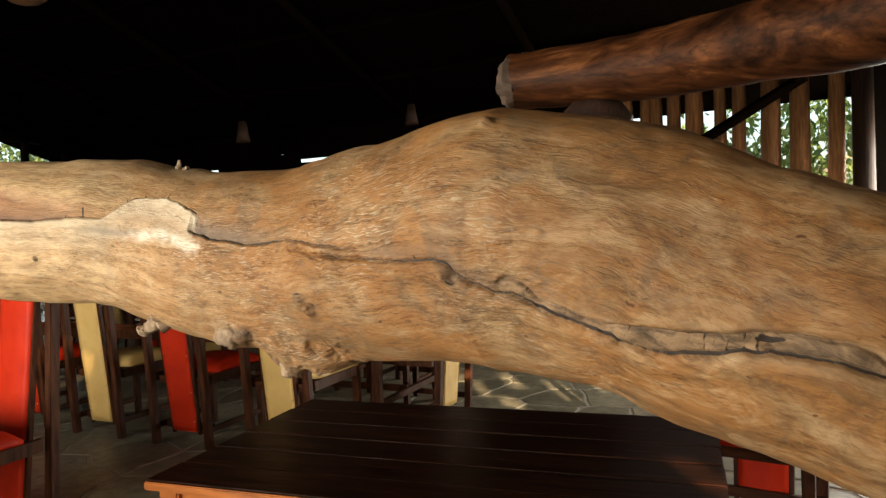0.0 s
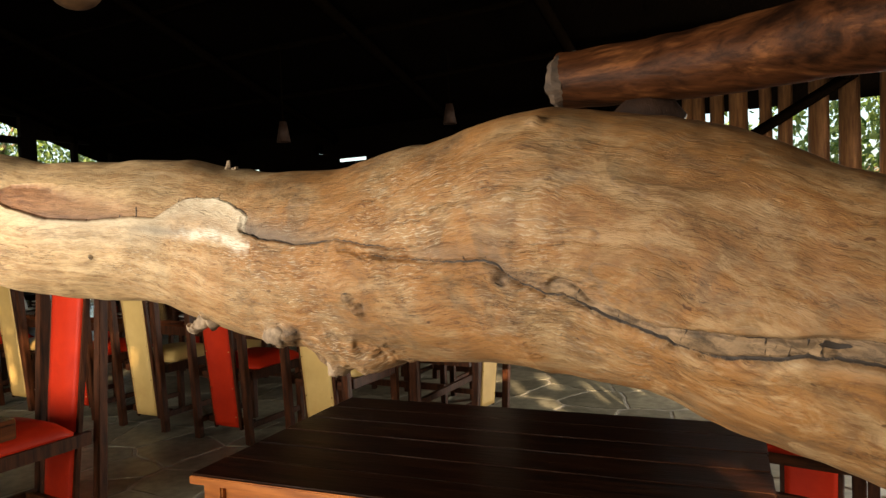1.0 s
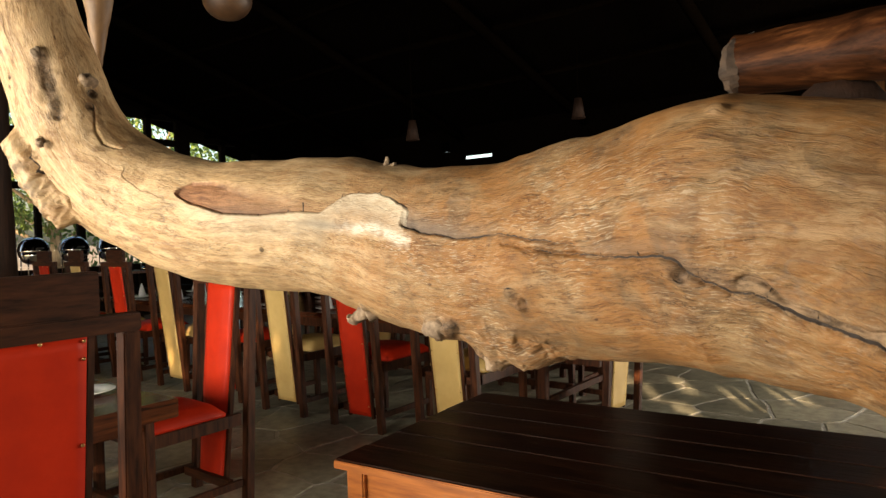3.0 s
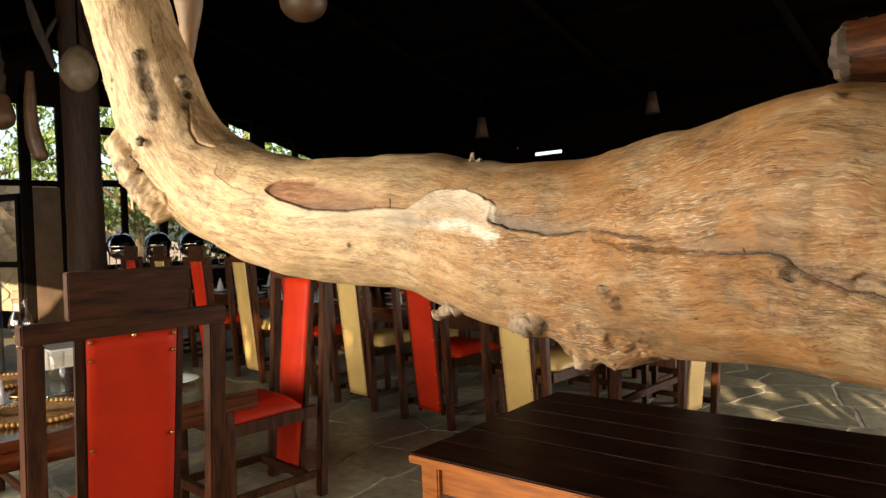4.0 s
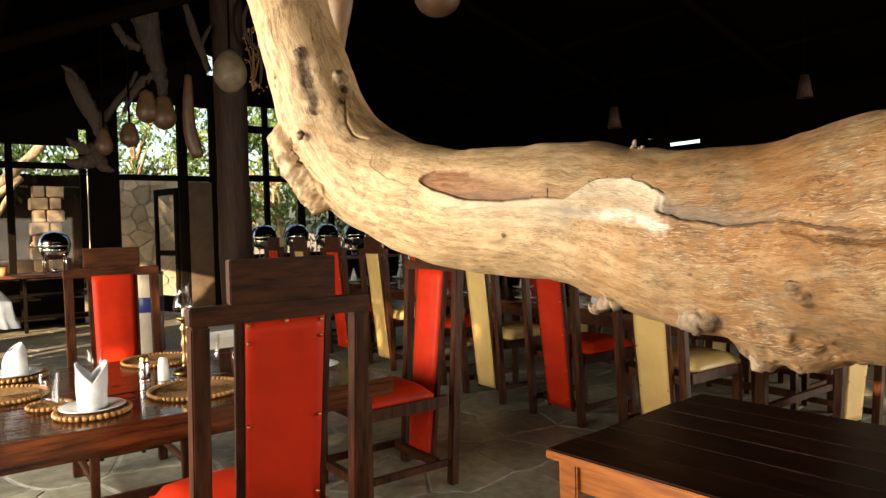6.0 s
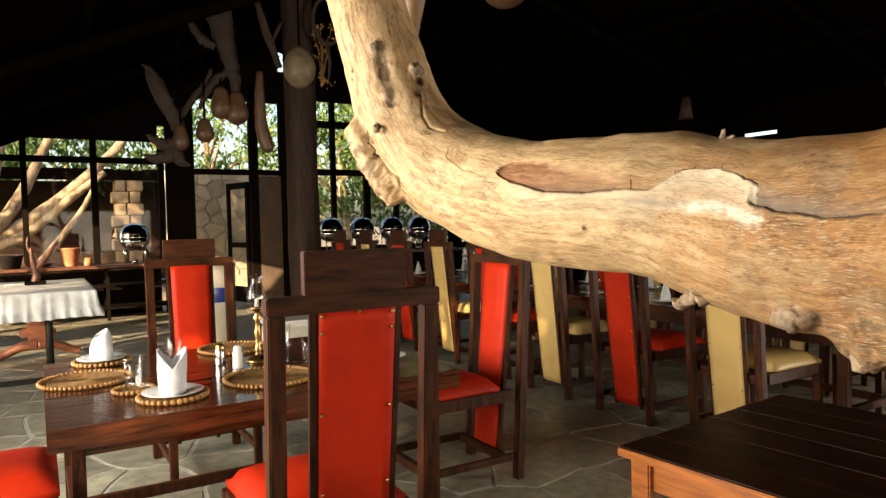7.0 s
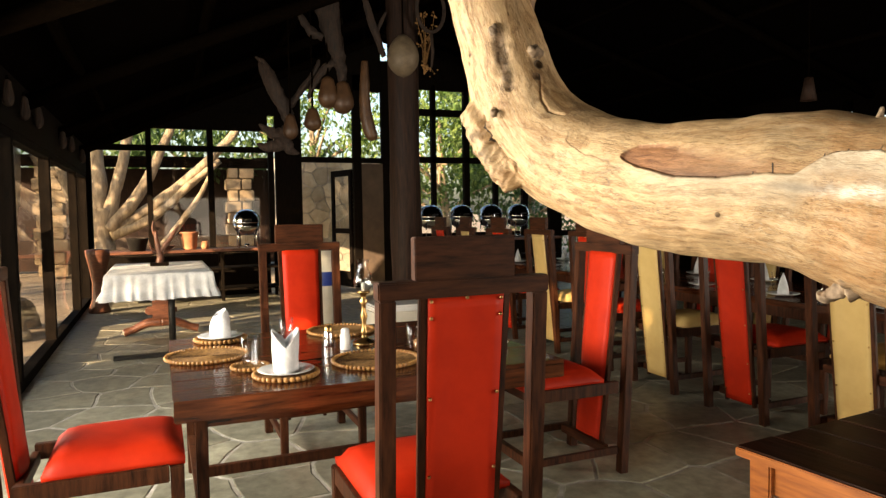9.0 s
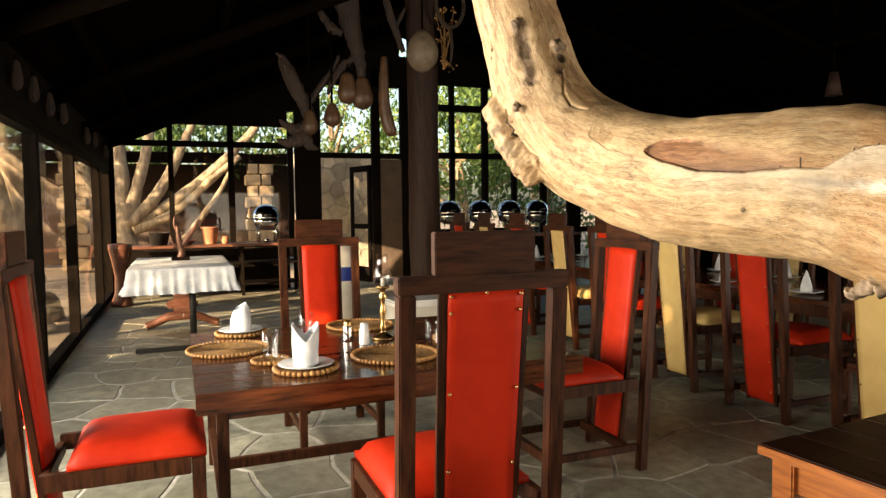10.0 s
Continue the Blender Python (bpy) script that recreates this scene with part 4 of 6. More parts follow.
tube(bm, [Vector(pp[0]) - d * 0.008, Vector(pp[0]) - d * 0.004, Vector(pp[0]) + d * 0.004, Vector(pp[0]) + d * 0.016], [0.024, 0.033, 0.0378, 0.0360], 40, 0.30, 9.0)
for v in bm.verts:
    v.co += Vector((1, 1, 1)) * 0.003 * noise.noise(v.co * 140)
part("sawn_end", bm, CUT_END, log, "rough grey-brown sawn end")
bm = B()
tube(bm, [(-0.125, 0.952, 1.584), (-0.110, 0.951, 1.585), (-0.085, 0.950, 1.584), (-0.058, 0.948, 1.580), (-0.044, 0.947, 1.574)], [0.010, 0.019, 0.023, 0.021, 0.009], 14, 0.28, 4.0)
tagged(part("wedge", bm, WOOD_LOG, None, "", True), "small dark wooden wedge under the log", "wedge")

# ---- chairs ----
RAIL_Z, HEAD_Z, LEAN_BACK = 1.25, 1.375, 0.07
SEAT_UP, SLING_FOOT, SLING_Z = 0.105, 0.045, 0.10   # rise of the seat frame; the sling's lower end


def make_chair(fabric, colour, group):
    """Back at y = 0, seat towards +y."""
    ch = thing("dining_chair", "tall dark wooden chair with a %s vinyl seat and sling back" % colour, "chair", group)
    W = 0.272
    for sx in (-1, 1):
        bm = B()
        bar(bm, (sx * (W - 0.026), 0.0, 0.0), (sx * (W - 0.026), -LEAN_BACK, RAIL_Z - 0.05), 0.050, 0.050, 0.004)
        part("back_leg", bm, WOOD_CHAIR, ch)
        bm = B()
        box(bm, (sx * (W - 0.035), 0.565, 0.20 + SEAT_UP / 2), (0.05, 0.05, 0.40 + SEAT_UP), bevel=0.004, taper=0.85)
        part("front_leg", bm, WOOD_CHAIR, ch)
        bm = B()
        box(bm, (sx * (W - 0.028), 0.2825, 0.375 + SEAT_UP), (0.034, 0.51, 0.065), bevel=0.003)
        part("side_rail", bm, WOOD_CHAIR, ch)
        bm = B()
        box(bm, (sx * (W - 0.030), 0.2825, 0.13), (0.026, 0.51, 0.04), bevel=0.003)
        part("stretcher", bm, WOOD_CHAIR, ch)
        bm = B()
        bar(bm, (sx * 0.134, -LEAN_BACK, RAIL_Z - 0.05), (sx * 0.120, SLING_FOOT + 0.005, SLING_Z - 0.02), 0.024, 0.026, 0.003)
        part("sling_rail", bm, WOOD_CHAIR, ch)
    bm = B()
    box(bm, (0, -LEAN_BACK, RAIL_Z - 0.025), (2 * W + 0.004, 0.052, 0.052), bevel=0.004)
    part("top_rail", bm, WOOD_CHAIR_H, ch)
    bm = B()
    box(bm, (0, -LEAN_BACK, (RAIL_Z + HEAD_Z) / 2 + 0.001), (0.322, 0.036, HEAD_Z - RAIL_Z), bevel=0.003)
    part("head_panel", bm, WOOD_CHAIR_H, ch)
    for y, z in ((0.565, 0.375 + SEAT_UP), (SLING_FOOT + 0.036, 0.13), (0.035, 0.36 + SEAT_UP)):
        bm = B()
        box(bm, (0, y, z), (2 * W - 0.11, 0.03, 0.05), bevel=0.003)
        part("cross_rail", bm, WOOD_CHAIR_H, ch)
    # sling: a thin padded sheet wrapped on its rails
    bm = B()
    nz, nx = 26, 8
    lay = {}
    for j in range(nz + 1):
        f = j / nz
        z = RAIL_Z - 0.045 - f * (RAIL_Z - 0.045 - SLING_Z)
        y0 = -LEAN_BACK + f * (SLING_FOOT + LEAN_BACK)
        for i in range(nx + 1):
            u = i / nx * 2 - 1
            half = 0.121 - 0.012 * f
            wob = 0.004 * noise.noise(Vector((u * 2, z * 5, 1)))
            sag = 0.012 * (1 - u * u) * math.sin(math.pi * f)
            lay[0, i, j] = bm.verts.new((u * half, y0 - 0.019 + sag + wob, z))
            lay[1, i, j] = bm.verts.new((u * half, y0 + 0.022 + 0.012 * (1 - u * u) + wob, z))
    for j in range(nz):
        for i in range(nx):
            for s in (0, 1):
                q = [lay[s, i, j], lay[s, i + 1, j], lay[s, i + 1, j + 1], lay[s, i, j + 1]]
                bm.faces.new(q if s == 0 else q[::-1])
        for i in (0, nx):
            bm.faces.new((lay[0, i, j], lay[0, i, j + 1], lay[1, i, j + 1], lay[1, i, j]))
    for j in (0, nz):
        for i in range(nx):
            bm.faces.new((lay[0, i, j], lay[1, i, j], lay[1, i + 1, j], lay[0, i + 1, j]))
    sling = part("backrest", bm, fabric, ch, "%s vinyl sling back studded with brass nails" % colour, True)
    for sx in (-1, 1):
        for f in (0.015, 0.06, 0.28, 0.50, 0.74, 0.93):
            bm = B()
            z = RAIL_Z - 0.045 - f * (RAIL_Z - 0.045 - SLING_Z)
            lathe(bm, [(0, 0.0058), (0.0032, 0.005), (0.0054, 0.0026), (0.0062, 0)], seg=8)
            bmesh.ops.transform(bm, matrix=pose(sx * (0.113 - 0.010 * f), -LEAN_BACK + f * (SLING_FOOT + LEAN_BACK) - 0.019, z, 90), verts=bm.verts)
            part("nail", bm, BRASS, sling, smooth=True)
    bm = B()
    lathe(bm, [(0, 0.0058), (0.0032, 0.005), (0.0054, 0.0026), (0.0062, 0)], seg=8)
    bmesh.ops.transform(bm, matrix=pose(0, -LEAN_BACK - 0.019, RAIL_Z - 0.055, 90), verts=bm.verts)
    part("nail", bm, BRASS, sling, smooth=True)
    # seat pad with a crowned top
    bm = B()
    n = 12
    top = {}
    for i in range(n + 1):
        for j in range(n + 1):
            u, v = i / n * 2 - 1, j / n * 2 - 1
            e = (1 - abs(u) ** 5) * (1 - abs(v) ** 5)
            z = 0.425 + SEAT_UP + 0.055 * e ** 0.35 + 0.016 * (1 - u * u) * (1 - v * v) + 0.002 * noise.noise(Vector((u * 2, v * 2, 3)))
            top[i, j] = bm.verts.new((u * 0.245, 0.355 + v * 0.24, z))
    for i in range(n):
        for j in range(n):
            bm.faces.new((top[i, j], top[i + 1, j], top[i + 1, j + 1], top[i, j + 1]))
    ring = [top[i, 0] for i in range(n)] + [top[n, j] for j in range(n)] + [top[i, n] for i in range(n, 0, -1)] + [top[0, j] for j in range(n, 0, -1)]
    low = [bm.verts.new((v.co.x * 0.995, 0.355 + (v.co.y - 0.355) * 0.995, 0.402 + SEAT_UP)) for v in ring]
    for k in range(len(ring)):
        j = (k + 1) % len(ring)
        bm.faces.new((ring[k], low[k], low[j], ring[j]))
    bm.faces.new(low)
    part("seat", bm, fabric, ch, "%s vinyl padded seat" % colour, True)
    return ch


CHAIR_R = make_chair(VINYL_RED, "red", "chairs round the near table")
CHAIR_Y = make_chair(VINYL_YELLOW, "yellow", "chairs at the long table")
CHAIR_R.matrix_basis = pose(-1.985, 0.83, 0, 0, 0, 90)            # its back to the camera
copy_thing(CHAIR_R, pose(-4.66, 0.88, 0, 0, 0, -90))
copy_thing(CHAIR_R, pose(-3.36, 2.31, 0, 0, 0, 180))
copy_thing(CHAIR_R, pose(-3.06, -0.53, 0, 0, 0, 0))
copy_thing(CHAIR_R, pose(0.10, 3.72, 0, 0, 0, 172))
copy_thing(CHAIR_Y, pose(-2.05, 4.84, 0, 0, 0, 86))["group"] = "chairs at the long table"
row_x = [-2.77, -3.63, -4.49, -5.35, -6.21, -7.07, -7.93, -8.79]
for i, x in enumerate(row_x):
    src = CHAIR_Y if i % 2 == 0 else CHAIR_R
    m = pose(x + 0.01 * math.sin(i * 7), 3.68 + 0.02 * math.sin(i * 5), 0, 0, 0, 2.0 * math.sin(i * 3))
    if i == 0:
        CHAIR_Y.matrix_basis = m
    else:
        c = copy_thing(src, m)
        c["group"] = "chairs at the long table"
for i, x in enumerate([-2.9, -3.75, -4.6, -5.45, -6.3, -7.15, -8.0]):
    c = copy_thing(CHAIR_R if i % 2 == 0 else CHAIR_Y, pose(x, 5.98 + 0.03 * math.sin(i * 4), 0, 0, 0, 180 + 3 * math.sin(i * 2)))
    c["group"] = "chairs at the long table"

# ---- tables ----


def plank_table(name, label, at, L, Wd, H, top_mat, edge_mat, planks, leg_mat, group="", thick=0.05, inset=0.08, apron=0.09, leg_w=0.07):
    """Top of planks along x (from 0 to L), y from 0 to Wd, with apron, legs and a stretcher."""
    tb = thing(name, label, "table", group, at)
    w = Wd / planks
    for k in range(planks):
        bm = B()
        box(bm, (L / 2, (k + 0.5) * w, H - thick / 2 + 0.0012 * math.sin(k * 5)), (L - 0.004 * (k % 2), w - 0.003, thick), bevel=0.004)
        part("plank", bm, top_mat, tb)
    for sx, a in ((inset, 0), (L - inset, 0)):
        bm = B()
        box(bm, (sx, Wd / 2, H - thick - apron / 2), (0.03, Wd - 2 * inset, apron), bevel=0.003)
        part("apron", bm, edge_mat, tb)
    for sy in (inset, Wd - inset):
        bm = B()
        box(bm, (L / 2, sy, H - thick - apron / 2), (L - 2 * inset, 0.03, apron), bevel=0.003)
        part("apron", bm, edge_mat, tb)
    for sx in (inset, L - inset):
        for sy in (inset, Wd - inset):
            bm = B()
            box(bm, (sx, sy, (H - thick) / 2), (leg_w, leg_w, H - thick), bevel=0.005, taper=0.85)
            part("leg", bm, leg_mat, tb)
    for sx in (inset, L - inset):
        bm = B()
        box(bm, (sx, Wd / 2, 0.20), (0.035, Wd - 2 * inset - 0.07, 0.05), bevel=0.003)
        part("stretcher", bm, leg_mat, tb)
    bm = B()
    box(bm, (L / 2, Wd / 2, 0.21), (L - 2 * inset - 0.036, 0.035, 0.05), bevel=0.003)
    part("stretcher", bm, leg_mat, tb)
    return tb


near = plank_table("low_table", "empty dark plank table with an orange varnished edge", pose(-1.575, 1.545, 0, 0, 0, 5.4), 1.62, 0.97, 0.75, WOOD_BLACK, WOOD_ORANGE, 6, WOOD_ORANGE, thick=0.028, inset=0.06, apron=0.10)
bm = B()
box(bm, (0.81, -0.005, 0.7345), (1.612, 0.009, 0.025), bevel=0.003)
part("edge_strip", bm, WOOD_ORANGE, near, "worn orange varnished edge strip")
dining = plank_table("dining_table", "polished red-brown plank table laid for dinner", pose(-2.81, 0.03, 0, 0, 0, 90), 1.72, 1.41, 0.745, WOOD_TABLE, WOOD_TABLE, 8, WOOD_CHAIR, thick=0.085, inset=0.10, apron=0.05, leg_w=0.048)
long_t = plank_table("long_table", "long dark plank dining table laid with plates", pose(-8.9, 4.28, 0), 6.55, 1.15, 0.75, WOOD_TABLE, WOOD_CHAIR, 6, WOOD_CHAIR, thick=0.05)

# ---- things on the near dining table ----
TZ = 0.746


def profile_thing(name, label, category, profile, at, mat, seg=32, group="", squash=(1, 1)):
    bm = B()
    lathe(bm, profile, seg=seg, squash=squash)
    ob = part(name, bm, mat, None, "", True)
    tagged(ob, label, category, group)
    ob.matrix_basis = at
    return ob


def placemat(x, y, r, beads, dark=False):
    """A coiled straw mat with a rim of wooden beads."""
    mt = thing("placemat", "round woven straw placemat with a beaded rim", "placemat", "straw placemats", pose(x, y, TZ + 0.001, 0, 0, x * 90))
    bm = B()
    prof = [(0, 0.006)]
    k = max(6, int(r / 0.011))
    for i in range(k):
        a0, a1 = i / k * r, (i + 1) / k * r
        prof += [(a0 + 0.002, 0.0045), ((a0 + a1) / 2, 0.0085), (a1 - 0.001, 0.0045)]
    prof += [(r, 0.0), (0, 0.0)]
    lathe(bm, prof, seg=40)
    part("mat", bm, STRAW, mt, smooth=True)
    for i in range(beads):
        a = 2 * math.pi * i / beads
        bm = B()
        bmesh.ops.create_icosphere(bm, subdivisions=2, radius=math.pi * r / beads * 0.98, matrix=Matrix.Translation(((r + 0.006) * math.cos(a), (r + 0.006) * math.sin(a), math.pi * r / beads)))
        part("bead", bm, WOOD_BEAD, mt, smooth=True)
    return mt


WOOD_BEAD = mottled("amber_wooden_beads", (0.30, 0.13, 0.030), (0.56, 0.29, 0.085), 25, 0.35, bumpy=0.1)
placemat(-3.05, 0.49, 0.128, 34)
placemat(-3.62, 0.20, 0.185, 58)
placemat(-3.16, 0.93, 0.195, 60)
placemat(-4.03, 0.98, 0.185, 58)
placemat(-3.27, 0.365, 0.075, 24)
placemat(-4.06, 0.30, 0.128, 34)
placemat(-3.40, 1.42, 0.185, 58)


def plate(x, y, z=TZ):
    return profile_thing("plate", "round white china plate on the table", "plate", [(0, 0.004), (0.055, 0.004), (0.075, 0.009), (0.118, 0.022), (0.121, 0.0245), (0.117, 0.0265), (0.075, 0.0145), (0.055, 0.010), (0, 0.010)], pose(x, y, z), CHINA, 40, "china plates")


plate(-3.05, 0.49, TZ + 0.0085)
plate(-4.06, 0.30, TZ + 0.0085)
plate(-3.25, 1.55)
plate(-3.80, 1.50)


def napkin(x, y, turn, lily):
    """A stiff folded napkin: a rolled cone with two leaning points, or a pointed hood."""
    bm = B()
    n, m = 28, 14
    v = {}
    for i in range(n + 1):
        a = 2 * math.pi * i / n
        for j in range(m + 1):
            f = j / m
            if lily:
                near_peak = min(abs((a - math.pi / 2 + math.pi) % (2 * math.pi) - math.pi), abs((a + math.pi / 2 + math.pi) % (2 * math.pi) - math.pi))
                lip = 0.112 + 0.078 * max(0.0, 1 - near_peak / (math.pi / 2)) + (0.02 if math.cos(a) < -0.3 else 0)
                r = 0.063 + 0.006 * f * math.cos(2 * a + math.pi) + 0.004 * math.cos(a * 3)
            else:
                lip = 0.142 + 0.022 * math.cos(a - 0.6)
                r = (0.058 - 0.026 * f ** 4) * (1 + 0.07 * math.cos(2 * a + 1))
            r += 0.002 * math.sin(5 * a + 8 * f)
            v[i, j] = bm.verts.new((r * math.cos(a), r * 0.85 * math.sin(a), lip * f))
    for i in range(n):
        for j in range(m):
            bm.faces.new((v[i, j], v[i + 1, j], v[i + 1, j + 1], v[i, j + 1]))
    bmesh.ops.remove_doubles(bm, verts=bm.verts, dist=1e-5)
    bmesh.ops.solidify(bm, geom=bm.faces[:], thickness=0.003)
    ob = part("napkin", bm, LINEN, None, "", True)
    tagged(ob, "stiff white folded napkin standing on its plate", "napkin", "folded napkins")
    ob.matrix_basis = pose(x, y, TZ + 0.019, 0, 0, turn)


napkin(-3.05, 0.49, -8, True)
napkin(-4.06, 0.30, 60, False)


def tumbler(x, y, z=TZ, h=0.14):
    return profile_thing("tumbler", "clear straight-sided drinking glass", "glass", [(0, 0.004), (0.026, 0.004), (0.029, 0.012), (0.037, h), (0.0385, h + 0.001), (0.040, h), (0.033, 0.003), (0.030, 0), (0, 0)], pose(x, y, z), CRYSTAL, 28, "drinking glasses")


tumbler(-3.27, 0.365, TZ + 0.0085)
tumbler(-3.80, 0.62)
tumbler(-3.20, 1.25)
tumbler(-3.32, 1.18)
tumbler(-3.86, 1.22)

for (x, y, mat, lab, nm) in ((-3.62, 0.81, BRASS, "small straw-coloured pepper pot", "pepper_pot"), (-3.50, 0.87, CHINA, "small white salt pot", "salt_pot")):
    pot = thing(nm, lab, "shaker", at=pose(x, y, TZ))
    bm = B()
    lathe(bm, [(0, 0), (0.026, 0), (0.027, 0.004), (0.025, 0.075), (0.022, 0.082)], seg=24)
    part("body", bm, mat if nm == "salt_pot" else STEEL, pot, smooth=True)
    bm = B()
    lathe(bm, [(0.022, 0.082), (0.022, 0.10), (0.017, 0.11), (0, 0.112)], seg=24)
    part("cap", bm, mat, pot, smooth=True)

lamp = thing("hurricane_lamp", "brass candle lamp with a clear glass chimney", "lamp", at=pose(-3.60, 1.00, TZ))
bm = B()
lathe(bm, [(0, 0), (0.060, 0), (0.062, 0.008), (0.052, 0.016), (0.030, 0.026), (0.016, 0.034), (0.014, 0.05), (0.021, 0.062), (0.014, 0.075), (0.012, 0.12), (0.020, 0.15), (0.012, 0.175), (0.013, 0.21), (0.024, 0.232), (0.012, 0.245), (0.016, 0.265), (0.034, 0.275), (0.036, 0.285), (0.0, 0.285)], seg=28)
part("stem", bm, BRASS, lamp, smooth=True)
bm = B()
lathe(bm, [(0.030, 0.286), (0.045, 0.31), (0.050, 0.335), (0.044, 0.365), (0.030, 0.40), (0.026, 0.42), (0.033, 0.452), (0.034, 0.454), (0.028, 0.42), (0.032, 0.40), (0.046, 0.365), (0.052, 0.335), (0.047, 0.309), (0.031, 0.286)], seg=28)
part("chimney", bm, CRYSTAL, lamp, "clear glass chimney", True)
bm = B()
lathe(bm, [(0, 0.286), (0.010, 0.286), (0.010, 0.325), (0.002, 0.33), (0, 0.336)], seg=12)
part("candle", bm, CREAM, lamp, smooth=True)

for (x, y, r) in ((-3.43, 0.36, 30), (-3.30, 0.55, 80), (-3.44, 1.05, 75)):
    bm = B()
    pts, rr = smooth_path([(0, 0, 0.003), (0.06, 0, 0.004), (0.115, 0, 0.008), (0.15, 0, 0.004)], [0.004, 0.003, 0.003, 0.008], 4)
    tube(bm, pts, rr, 8)
    ob = part("spoon", bm, STEEL, None, "", True)
    tagged(ob, "steel spoon lying on the table", "spoon", "cutlery")
    ob.matrix_basis = pose(x, y, TZ + 0.003, 0, 0, r)

# settings on the long table
for i in range(7):
    x = -3.1 - i * 0.85
    for y in (4.48, 5.22):
        c = plate(x, y, 0.752)
        bm = B()
        lathe(bm, [(0.045, 0), (0.04, 0.05), (0.025, 0.11), (0.004, 0.17), (0, 0.172)], seg=14)
        nk = part("napkin", bm, LINEN, None, "", True)
        tagged(nk, "white napkin folded to a cone", "napkin", "folded napkins")
        nk.matrix_basis = pose(x, y, 0.762, 0, 0, 30 * i)
        tumbler(x + 0.22, y + (0.1 if y < 5 else -0.1), 0.752, 0.11)

# ---- the table with a white cloth ----
cl = thing("trestle_table", "trestle table on a curved reddish wooden foot and an iron leg", "table", at=pose(-8.35, 0.0, 0))
bm = B()
box(bm, (0, 0, 0.855), (1.75, 0.86, 0.03), bevel=0.004)
part("tabletop", bm, WOOD_PED, cl)
bm = B()
box(bm, (-0.72, 0, 0.485), (0.07, 0.20, 0.71), bevel=0.006)
box(bm, (-0.72, 0, 0.30), (0.075, 0.36, 0.10), bevel=0.02)
part("pedestal", bm, WOOD_PED, cl)
for sy in (-1, 1):
    bm = B()
    pp, pr = smooth_path([(-0.72, 0, 0.16), (-0.72, sy * 0.16, 0.15), (-0.72, sy * 0.32, 0.08), (-0.72, sy * 0.42, 0.05)], [0.06, 0.055, 0.045, 0.05], 5)
    tube(bm, pp, pr, 8)
    part("foot", bm, WOOD_PED, cl, smooth=True)
bm = B()
tube(bm, [(0.72, 0.10, 0.0), (0.72, 0.10, 0.84)], [0.035, 0.035], 12)
part("leg", bm, IRON, cl, "black iron leg", True)
bm = B()
box(bm, (0.72, -0.15, 0.022), (0.07, 0.62, 0.04), bevel=0.004)
part("foot", bm, IRON, cl)


def cloth():
    """Tablecloth with a gathered, ruffled skirt."""
    bm = B()
    hx, hy, n = 0.92, 0.50, 220
    per = [(hx, hy, 0), (-hx, hy, 1), (-hx, -hy, 2), (hx, -hy, 3)]
    ring = []
    for k in range(n):
        f = k / n * 4
        s, t = int(f), f - int(f)
        a, b = per[s], per[(s + 1) % 4]
        ring.append(Vector((a[0] + (b[0] - a[0]) * t, a[1] + (b[1] - a[1]) * t, 0)))
    rows = []
    for j, (dz, out, amp) in enumerate([(0.784, -0.02, 0), (0.783, 0.0, 0), (0.772, 0.010, 0.002), (0.70, 0.020, 0.006), (0.64, 0.030, 0.012), (0.615, 0.034, 0.006), (0.60, 0.040, 0.016), (0.565, 0.055, 0.026), (0.53, 0.065, 0.032)]):
        row = []
        for k, p in enumerate(ring):
            nrm = Vector((p.x / hx, p.y / hy, 0))
            nrm = Vector((nrm.x ** 5, nrm.y ** 5, 0)).normalized()
            w = math.sin(k * 2 * math.pi / 5.5 + 0.9 * math.sin(k * 0.7)) + 0.5 * noise.noise(Vector((k * 0.2, 1, 2)))
            zz = dz - (0.02 * noise.noise(Vector((k * 0.05, 3, 0))) if j > 4 else 0)
            row.append(bm.verts.new((p.x + nrm.x * (out + amp * w), p.y + nrm.y * (out + amp * w), zz)))
        rows.append(row)
    for r0, r1 in zip(rows, rows[1:]):
        for k in range(n):
            bm.faces.new((r0[k], r0[(k + 1) % n], r1[(k + 1) % n], r1[k]))
    bm.faces.new(rows[0])
    ob = part("tablecloth", bm, LINEN, None, "", True)
    tagged(ob, "white tablecloth with a ruffled hem", "tablecloth")
    ob.matrix_basis = pose(-8.35, 0.0, 0.092)


cloth()
orn = thing("twig_ornament", "small bare forked branch standing on a dark block", "ornament", at=pose(-8.55, 0.0, 0.877))
bm = B()
box(bm, (0, 0, 0.02), (0.12, 0.20, 0.04), bevel=0.006)
part("base", bm, WOOD_FRAME, orn)
for nm, pts, rr in (("stem", [(0, 0, 0.03), (0, 0.01, 0.12), (0.0, -0.015, 0.24), (0, -0.03, 0.40)], [0.045, 0.038, 0.03, 0.012]), ("fork", [(0, 0.0, 0.15), (0, 0.07, 0.24), (0, 0.14, 0.34), (0, 0.22, 0.46)], [0.03, 0.03, 0.026, 0.010]), ("twig", [(0, -0.01, 0.16), (0, -0.08, 0.20), (0, -0.10, 0.28)], [0.02, 0.014, 0.006]), ("twig", [(0, -0.02, 0.30), (0, -0.06, 0.42), (0, -0.05, 0.52)], [0.016, 0.012, 0.005])):
    bm = B()
    pp, pr = smooth_path(pts, rr, 5)
    tube(bm, pp, pr, 9, 0.15, pts[1][1])
    part(nm, bm, WOOD_PED, orn, smooth=True)

